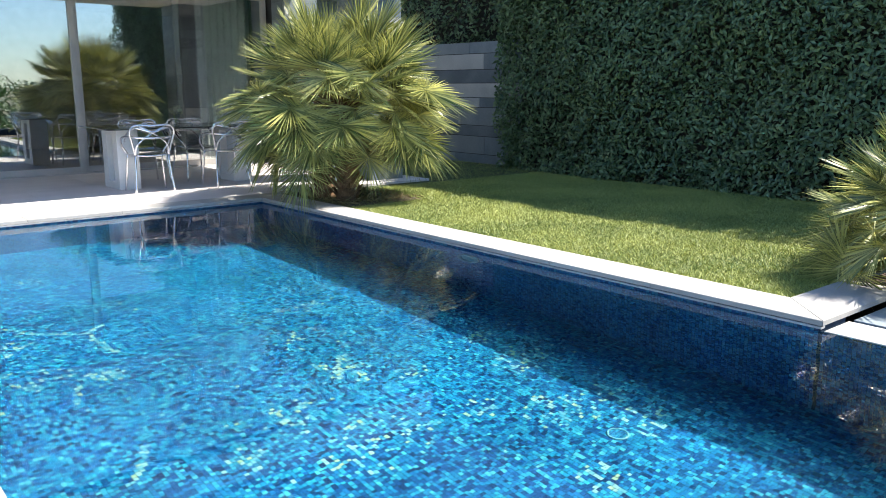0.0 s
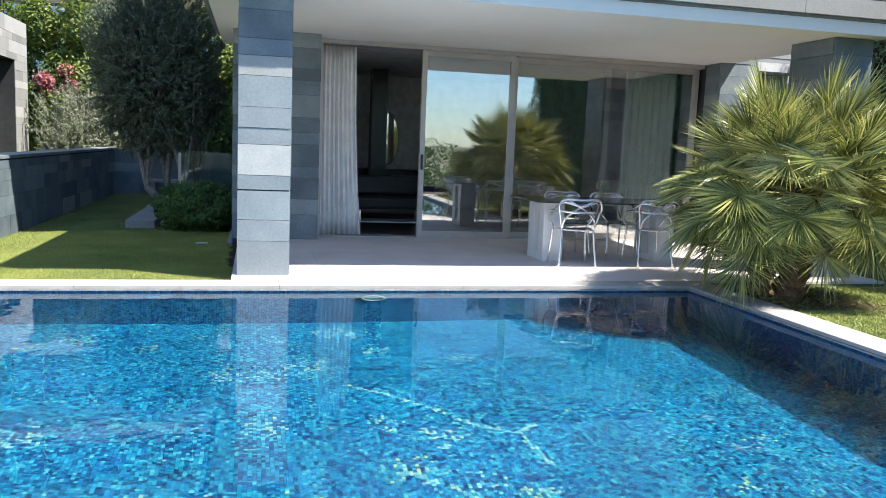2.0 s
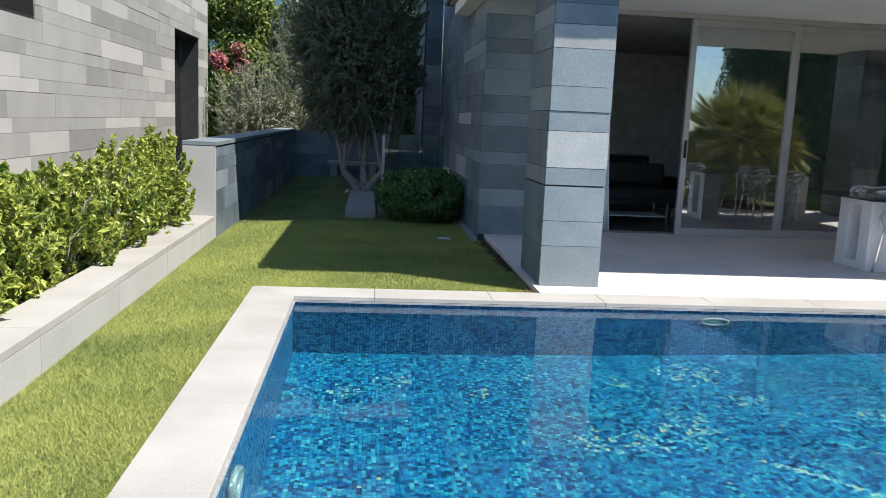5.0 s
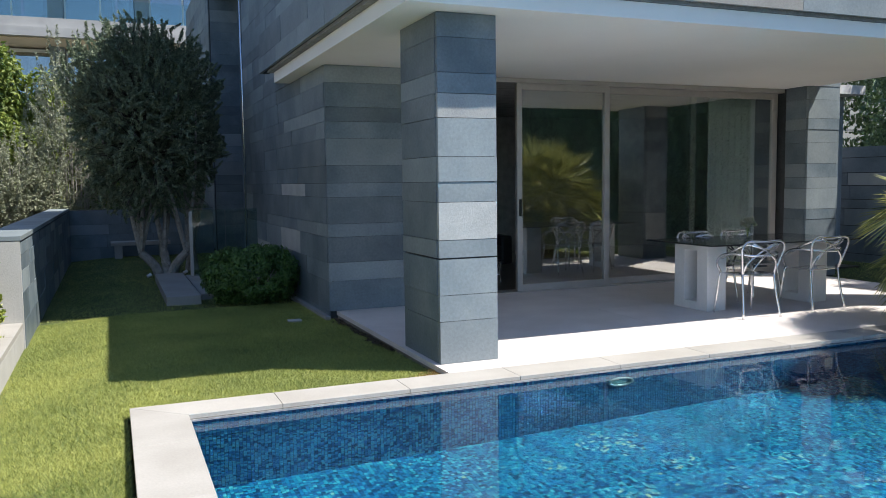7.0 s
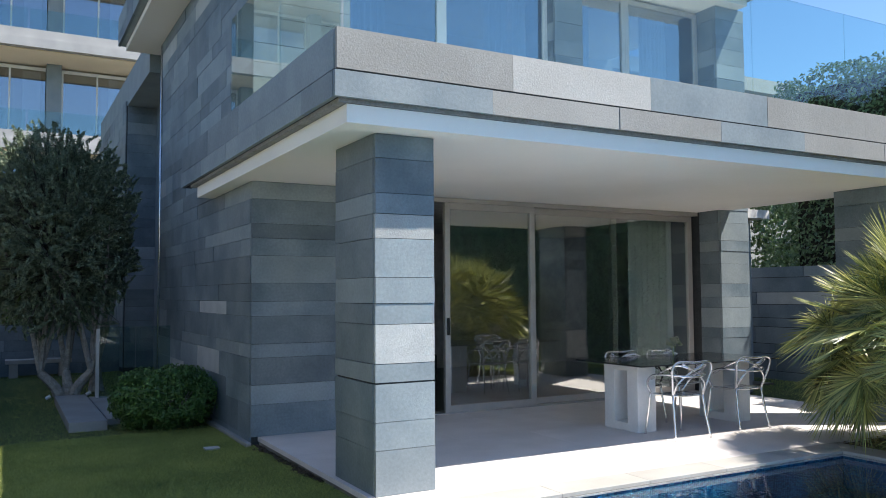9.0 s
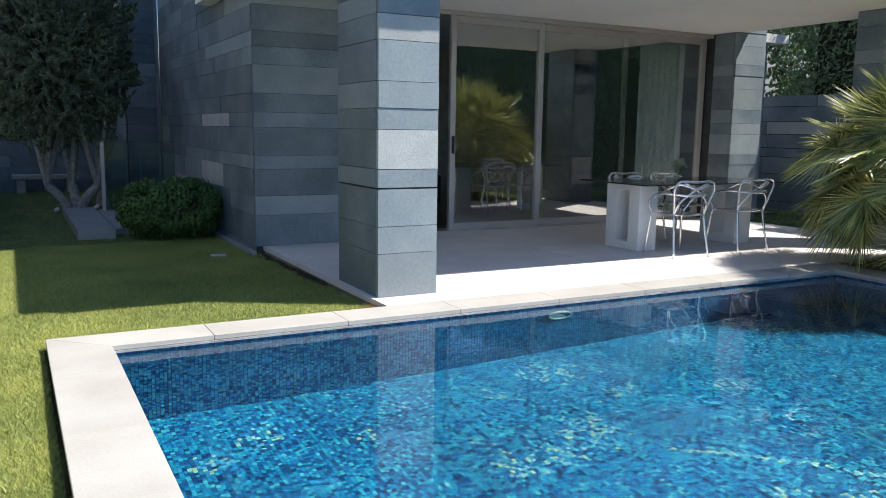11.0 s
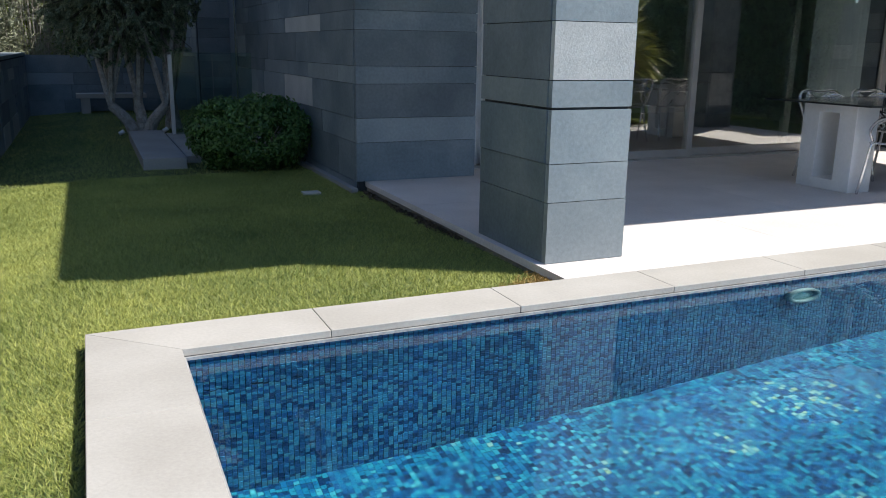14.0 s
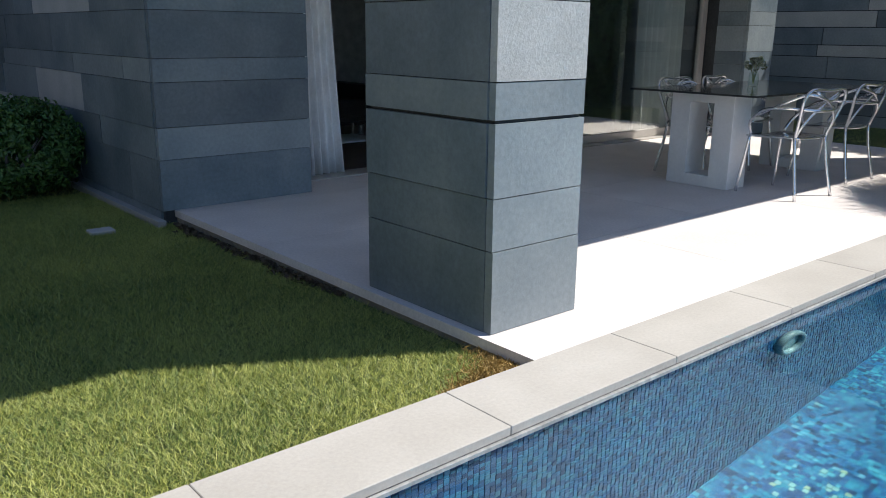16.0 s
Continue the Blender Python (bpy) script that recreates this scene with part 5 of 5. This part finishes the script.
def chair():
    c = empty("dining_chair", (0, 0, 0))
    tagged(c, "silver chrome-finish armchair with interlaced curved back", "chair", "chairs round the table")
    seat = bmesh.new()
    rows = []
    for j in range(9):
        v = j / 8
        y = -0.20 + 0.42 * v
        row = []
        for i in range(9):
            u = i / 8 * 2 - 1
            hw = 0.215 - 0.02 * (1 - v)
            row.append(seat.verts.new((u * hw * (1 - 0.12 * (abs(2 * v - 1) ** 3)), y, 0.455 - 0.022 * (1 - u * u) * (1 - 0.6 * (2 * v - 1) ** 2) - 0.015 * v ** 3)))
        rows.append(row)
    for j in range(8):
        for i in range(8):
            seat.faces.new((rows[j][i], rows[j][i + 1], rows[j + 1][i + 1], rows[j + 1][i]))
    r = bmesh.ops.extrude_face_region(seat, geom=seat.faces[:])
    bmesh.ops.translate(seat, vec=(0, 0, -0.014), verts=[g for g in r["geom"] if isinstance(g, bmesh.types.BMVert)])
    bmesh.ops.recalc_face_normals(seat, faces=seat.faces)
    part("seat", seat, CHROME, c, smooth=True)
    for sx in (-1, 1):
        part("leg", tube(spline([(sx * 0.235, 0.235, 0), (sx * 0.215, 0.205, 0.24), (sx * 0.20, 0.18, 0.44)], 4), 0.0125, sides=8), CHROME, c, smooth=True)
        part("leg", tube(spline([(sx * 0.225, -0.27, 0), (sx * 0.20, -0.22, 0.24), (sx * 0.19, -0.19, 0.45)], 4), 0.0125, sides=8), CHROME, c, smooth=True)
    # three bars that cross each other behind the sitter
    low = [(-0.205, 0.17, 0.45), (-0.27, 0.14, 0.55), (-0.285, 0.02, 0.645), (-0.25, -0.16, 0.665), (-0.13, -0.27, 0.655), (0, -0.295, 0.65),
           (0.13, -0.27, 0.655), (0.25, -0.16, 0.665), (0.285, 0.02, 0.645), (0.27, 0.14, 0.55), (0.205, 0.17, 0.45)]
    part("back_bar", tube(spline(low, 5), 0.0125, sides=8), CHROME, c, smooth=True)
    high = [(-0.19, -0.19, 0.45), (-0.225, -0.235, 0.60), (-0.25, -0.27, 0.73), (-0.19, -0.29, 0.80), (0, -0.30, 0.795), (0.19, -0.29, 0.80),
            (0.25, -0.27, 0.73), (0.225, -0.235, 0.60), (0.19, -0.19, 0.45)]
    part("back_bar", tube(spline(high, 5), 0.0125, sides=8), CHROME, c, smooth=True)
    cross = [(-0.24, 0.10, 0.60), (-0.255, -0.10, 0.69), (-0.19, -0.25, 0.765), (-0.09, -0.30, 0.745), (0.0, -0.305, 0.72), (0.09, -0.30, 0.745),
             (0.19, -0.25, 0.765), (0.255, -0.10, 0.69), (0.24, 0.10, 0.60)]
    part("back_bar", tube(spline(cross, 5), 0.0115, sides=8), CHROME, c, smooth=True)
    for sx in (-1, 1):
        slant = [(sx * 0.19, -0.19, 0.455), (sx * 0.165, -0.25, 0.58), (sx * 0.02, -0.29 - 0.006 * sx, 0.70), (-sx * 0.14, -0.292, 0.785)]
        part("slant_bar", tube(spline(slant, 5), 0.0105, sides=8), CHROME, c, smooth=True)
    return c


ch = chair()
ch.matrix_basis = pose(4.57, 9.75, 0, 0, 0, -7)
for x, y, rz in ((5.60, 9.86, -3), (4.88, 10.70, 178), (5.55, 10.70, 184)):
    copy_thing(ch, pose(x, y, 0, 0, 0, rz))

vase = empty("flower_vase", (5.2, 10.42, 0.75))
tagged(vase, "small vase with a loose posy of pale flowers", "vase")
prof = [(0.0, 0.0), (0.035, 0.0), (0.045, 0.04), (0.04, 0.09), (0.032, 0.12)]
bm = bmesh.new()
rings = [[bm.verts.new((r * math.cos(a), r * math.sin(a), z)) for a in [2 * math.pi * k / 14 for k in range(14)]] for r, z in prof[1:]]
for r0, r1 in zip(rings, rings[1:]):
    for k in range(14):
        bm.faces.new((r0[k], r0[(k + 1) % 14], r1[(k + 1) % 14], r1[k]))
bm.faces.new(rings[0][::-1])
part("vase_body", bm, clear_mat("clear_glass", (0.85, 0.9, 0.88), 1.45), vase, "clear glass body", smooth=True)
rs = np.random.RandomState(90)
p, nn = blob_points(260, (0, 0, 0.19), (0.09, 0.08, 0.065), rs, 16, 0.5, 0.35)
posy = new("posy", leaf_mesh("posy", p, nn, 0.035, 0.02, leaf_mat("posy_leaf", (0.22, 0.27, 0.12), (0.75, 0.72, 0.58)), rs))
posy.parent = vase
bm = bmesh.new()
for k in range(7):
    a = k * 0.9
    tube([(0, 0, 0.02), (0.02 * math.cos(a), 0.02 * math.sin(a), 0.12), (0.05 * math.cos(a), 0.05 * math.sin(a), 0.19)], 0.002, bm, 5)
part("stalks", bm, VINE, vase)


# ---- curtains and the room ----
def curtain(name, x0, x1, y, z0, z1, folds, label, seed, flare=0.0, material=CURTAIN):
    r = random.Random(seed)
    ph = [r.uniform(0, 6.28) for _ in range(4)]
    bm = bmesh.new()
    nx, nz = folds * 8, 10
    grid = []
    for j in range(nz + 1):
        v = j / nz
        row = []
        for i in range(nx + 1):
            u = i / nx
            x = x0 + (x1 - x0) * u + flare * (1 - v) ** 2 * u
            d = 0.035 * math.sin(u * folds * 2 * math.pi + ph[0] + 0.5 * math.sin(v * 3 + ph[1])) + 0.012 * math.sin(u * folds * 5.1 + ph[2] + v)
            row.append(bm.verts.new((x, y + d * (1.15 - 0.3 * v), z0 + (z1 - z0) * v)))
        grid.append(row)
    for j in range(nz):
        for i in range(nx):
            bm.faces.new((grid[j][i], grid[j][i + 1], grid[j + 1][i + 1], grid[j + 1][i]))
    r2 = bmesh.ops.extrude_face_region(bm, geom=bm.faces[:])
    bmesh.ops.translate(bm, vec=(0, 0.004, 0), verts=[g for g in r2["geom"] if isinstance(g, bmesh.types.BMVert)])
    bmesh.ops.recalc_face_normals(bm, faces=bm.faces)
    ob = part(name, bm, material, smooth=True)
    return tagged(ob, label, "curtain")


curtain("curtain", 1.80, 2.28, DY + 0.13, 0.015, 2.69, 8, "white pleated curtain gathered at the open door", 1, flare=0.12)
curtain("curtain", 6.47, 7.32, DY + 0.19, 0.015, 2.69, 7, "pale pleated curtain drawn behind the fixed glass", 2)
for a, b, s in ((1.85, 2.5, 3), (4.0, 4.7, 4), (5.3, 5.8, 5), (6.8, 7.35, 6)):
    curtain("curtain", a, b, UY + 0.55, 3.13, 5.85, 7, "white curtain behind an upper window", s)
post = structure(part("window_post", box(6.12, 6.22, DY + 0.17, DY + 0.23, 0.014, 2.7, 0.004), FRAME), "metal post inside the window", "post")
pil = structure(part("room_pillar", box(3.05, 3.35, 16.4, 16.7, 0, 2.76, 0.006), BLACK), "black pillar in the living room", "pillar")

sofa = empty("sofa", (3.2, 15.0, 0))
tagged(sofa, "low black leather sofa in the living room", "sofa")
LEATHER = mat("black_leather", (0.02, 0.02, 0.022), 0.4, bump=0.3, bump_scale=70)
part("seat", box(-0.9, 0.9, -0.4, 0.4, 0.12, 0.42, 0.04), LEATHER, sofa)
part("backrest", box(-0.9, 0.9, 0.28, 0.48, 0.42, 0.78, 0.05), LEATHER, sofa)
for s in (-1, 1):
    part("armrest", box(s * 0.98 - 0.1, s * 0.98 + 0.1, -0.4, 0.48, 0.12, 0.58, 0.04), LEATHER, sofa)
    part("leg", box(s * 0.85 - 0.02, s * 0.85 + 0.02, -0.35, -0.31, 0, 0.12, 0.003), CHROME, sofa)
    part("leg", box(s * 0.85 - 0.02, s * 0.85 + 0.02, 0.31, 0.35, 0, 0.12, 0.003), CHROME, sofa)
coffee = empty("coffee_table", (3.0, 13.75, 0))
tagged(coffee, "low glass and chrome coffee table", "table")
part("tabletop", box(-0.55, 0.55, -0.3, 0.3, 0.30, 0.315, 0.003), TOP, coffee)
part("shelf", box(-0.5, 0.5, -0.27, 0.27, 0.1, 0.115, 0.003), WHITE, coffee)
for sx in (-1, 1):
    for sy in (-1, 1):
        part("leg", box(sx * 0.5 - 0.012, sx * 0.5 + 0.012, sy * 0.27 - 0.012, sy * 0.27 + 0.012, 0, 0.30), CHROME, coffee)
cons = empty("sideboard", (3.75, 17.6, 0))
tagged(cons, "black sideboard with a pale front band by the wall", "sideboard")
sb = part("body", box(-0.8, 0.8, -0.25, 0.25, 0.08, 0.82, 0.01), BLACK, cons)
part("drawer_front", box(-0.6, 0.2, -0.268, -0.252, 0.55, 0.66, 0.003), WHITE, sb, "pale front band")
part("plinth", box(-0.75, 0.75, -0.2, 0.2, 0, 0.08), BLACK, cons)
mir = empty("wall_mirror", (3.62, 17.98, 1.45))
tagged(mir, "tall oval wall mirror in a thin frame", "mirror")
bm = bmesh.new()
pts = [(0.24 * math.cos(a), -0.02, 0.55 * math.sin(a)) for a in [2 * math.pi * k / 40 for k in range(40)]]
tube(pts, 0.014, bm, 6, closed=True)
part("frame", bm, mat("aged_gilt", (0.45, 0.38, 0.25), 0.35, metal=0.8), mir, smooth=True)
bm = bmesh.new()
bm.faces.new([bm.verts.new((x, -0.012, z)) for x, _, z in pts])
bm.faces.new([bm.verts.new((x, -0.004, z)) for x, _, z in pts[::-1]])
part("mirror_glass", bm, mat("mirror_silver", (0.9, 0.9, 0.9), 0.02, metal=1.0, color2=(0.88, 0.88, 0.88), fine=0.0), mir)

# ---- lawn details ----
slab_a = part("stepping_slab", box(-1.05, -0.62, 13.9, 16.85, -0.2, 0.02, 0.008), GREY[0])
tagged(slab_a, "long pale stone slab set in the lawn", "paving slab")
slab_b = part("stepping_slab", box(-0.58, -0.22, 14.3, 16.85, -0.2, -0.02, 0.008), GREY[0])
tagged(slab_b, "long pale stone slab before the olive tree", "paving slab")
fence = structure(empty("glass_fence", (-0.45, 16.6, -0.1)), "frameless clear glass fence between wall and lawn", "fence")
for i in range(2):
    g = part("pane", box(-0.45 + i * 0.52 + 0.46 - 0.01, -0.45 + i * 0.52 + 0.96, 16.6, 16.615, -0.1, 1.05, 0.002), RAILGLASS)
    g.parent = fence
    g.matrix_parent_inverse = fence.matrix_world.inverted()
    g.matrix_basis = Matrix.Translation((0.45 - 0.46, -16.6, 0.1)) @ Matrix.Identity(4)
    g.visible_shadow = False
pst = part("fence_post", box(-0.06, -0.01, 0.0, 0.05, 0.0, 1.12, 0.004), FRAME, fence, "slim metal post")
drainpipe = structure(part("downpipe", tube([(WX - 0.02, 17.72, -0.1), (WX - 0.02, 17.72, 5.85)], 0.022, sides=10), CHROME, smooth=True), "slim steel downpipe at the wall end", "pipe")


def garden_spot(x, y, z):
    s = empty("garden_spotlight", (x, y, z))
    tagged(s, "small pale garden spotlight on a spike", "lamp", "garden spotlights")
    part("spike", tube([(0, 0, -0.03), (0, 0, 0.06)], 0.008, sides=6), DARKF, s)
    part("housing", tube([(-0.03, 0, 0.07), (0.04, 0, 0.11)], 0.028, sides=10), WHITE, s, smooth=True)
    return s


garden_spot(-1.12, 17.35, -0.14)
garden_spot(-0.52, 17.6, -0.14)
# a plain ledge, modelled as a bench; seat and legs are made up
bench = empty("stone_bench", (-1.1, 21.6, -0.16))
tagged(bench, "low pale stone ledge at the end of the lawn, built as a bench", "bench")
part("seat", box(-0.6, 0.6, -0.2, 0.2, 0.34, 0.42, 0.006), COPING, bench)
for s in (-1, 1):
    part("leg", box(s * 0.45 - 0.08, s * 0.45 + 0.08, -0.16, 0.16, 0.0, 0.34, 0.006), COPING, bench)


# ---- pool fittings ----
def pool_light(x, y, z, rz):
    p = empty("pool_light", (x, y, z))
    p.rotation_euler = (0, 0, radians(rz))
    tagged(p, "round white pool light set in the mosaic wall", "pool light", "pool lights")
    ring = [(0.105 * math.cos(a), -0.016, 0.105 * math.sin(a)) for a in [2 * math.pi * k / 32 for k in range(32)]]
    rim_ob = part("rim", tube(ring, 0.021, sides=8, closed=True), mat("pool_white", (0.17, 0.25, 0.27), 0.4), p, "white rim", smooth=True)
    bm = bmesh.new()
    n = 28
    c = bm.verts.new((0, -0.022, 0))
    rim = [bm.verts.new((0.09 * math.cos(2 * math.pi * k / n), -0.010, 0.09 * math.sin(2 * math.pi * k / n))) for k in range(n)]
    for k in range(n):
        bm.faces.new((c, rim[k], rim[(k + 1) % n]))
    part("lens", bm, mat("pale_lens", (0.13, 0.28, 0.31), 0.2), p, "pale greenish lens", smooth=True)
    return p


pool_light(1.99, POOL_Y1, -0.33, 0)
pool_light(POOL_X1, 4.80, -0.33, -90)
pool_light(POOL_X0, 5.62, -0.33, 90)
drain = empty("pool_drain", (4.34, 2.51, FLOOR_Z))
tagged(drain, "round drain grate on the pool floor", "drain")
ring = [(0.055 * math.cos(a), 0.055 * math.sin(a), 0.004) for a in [2 * math.pi * k / 28 for k in range(28)]]
part("rim", tube(ring, 0.007, sides=6, closed=True), MATS["pale_lens"], drain, smooth=True)
for k in range(5):
    y = -0.036 + 0.018 * k
    hw = math.sqrt(0.052 ** 2 - y * y)
    part("slat", box(-hw, hw, y - 0.004, y + 0.004, 0.002, 0.006), MOSAIC_F, drain)

# ---- apartment block behind ----
block = empty("apartment_building", (-6, 34, -1))
tagged(block, "stepped apartment building with pale soffits and glass balconies", "building")
INV = Matrix.Translation((6, -34, 1))
EDGE = mat("pale_block_edge", (0.40, 0.395, 0.385), 0.8, color2=(0.33, 0.325, 0.32), scale=1.5, fine=0.08)
SOFF = mat("warm_soffit", (0.90, 0.76, 0.58), 0.9, color2=(0.87, 0.73, 0.55), scale=0.6, fine=0.02)


def bpart(name, x0, x1, y0, y1, z0, z1, m, label="", parent=None):
    ob = part(name, box(x0 + 6, x1 + 6, y0 - 34, y1 - 34, z0 + 1, z1 + 1), m, parent or block, label)
    return ob


for f, z in enumerate((-0.2, 3.32, 6.87, 10.42, 13.97)):
    bpart("slab_edge", -16, 6, 34.0, 34.25, z - 0.02, z + 0.30, EDGE)
    bpart("slab_edge", -16, 6, 33.92, 34.2, z - 0.34, z - 0.03, EDGE)
    bpart("soffit", -16, 6, 34.25, 38.5, z - 0.36, z - 0.30, SOFF, "warm white soffit")
    bpart("slab", -16, 6, 34.25, 38.5, z - 0.29, z + 0.0, GREY[0])
    if z > 13:
        continue
    bpart("back_wall", -16, 6, 36.6, 36.8, z, z + 3.18, GREY[0])
    for i in range(7):
        x = -15 + 2.95 * i
        bpart("pier", x - 0.28, x + 0.22, 35.85, 36.6, z, z + 3.18, SLATE[1])
        for k in range(2):
            a, b = x + 0.25 + k * 1.2, x + 0.25 + (k + 1) * 1.2
            w = bpart("window", a, b, 36.30, 36.36, z + 3.0, z + 3.12, WHITE)
            bpart("mullion", a, a + 0.06, 36.30, 36.36, z, z + 3.0, WHITE, parent=w)
            pn = bpart("pane", a + 0.06, b, 36.325, 36.335, z, z + 3.0, UPGLASS, parent=w)
            pn.visible_shadow = False
        bpart("curtain", x + 1.9, x + 2.5, 36.45, 36.5, z, z + 2.98, CURTAIN, "white curtain")
        g = bpart("balcony_glass", x - 0.9, x + 1.98, 34.1, 34.115, z + 0.30, z + 1.05, RAILGLASS)
        g.visible_shadow = False

bpart("base_wall", -16, 6, 34.4, 38.5, -1.8, -0.58, GREY[0])

nb = empty("neighbour_house", (19, 27, -1))
tagged(nb, "pale stone neighbouring house with a wide window", "building")
bm = box(-5, 5, -4, 4, 0, 9.6)
part("wall", bm, GREY[1], nb)
part("roof_edge", box(-5.3, 5.3, -4.3, 4.3, 9.62, 10.1), GREY[2], nb)
w = part("window_frame", box(-5.06, -5.005, -2.6, 1.6, 4.4, 6.6), DARKF, nb)
part("pane", box(-5.09, -5.07, -2.5, 1.5, 4.5, 6.5), UPGLASS, w)
for zz in (1.0, 2.0, 3.0, 4.0, 5.4, 6.9):
    part("course_joint", box(-5.008, 5.008, -4.008, 4.008, zz, zz + 0.02), JOINT, nb)

art = empty("wall_art", (2.55, 17.97, 1.55))
tagged(art, "large black abstract wall panel with curved outline", "wall art")
bm = bmesh.new()
prof = [(0.36 * math.cos(a) * (1 + 0.25 * math.sin(3 * a)), 0.62 * math.sin(a) * (1 + 0.2 * math.cos(2 * a + 1))) for a in [2 * math.pi * k / 36 for k in range(36)]]
f = bm.faces.new([bm.verts.new((x, -0.03, z)) for x, z in prof])
r = bmesh.ops.extrude_face_region(bm, geom=[f])
bmesh.ops.translate(bm, vec=(0, 0.025, 0), verts=[g for g in r["geom"] if isinstance(g, bmesh.types.BMVert)])
bmesh.ops.recalc_face_normals(bm, faces=bm.faces)
part("panel", bm, BLACK, art)
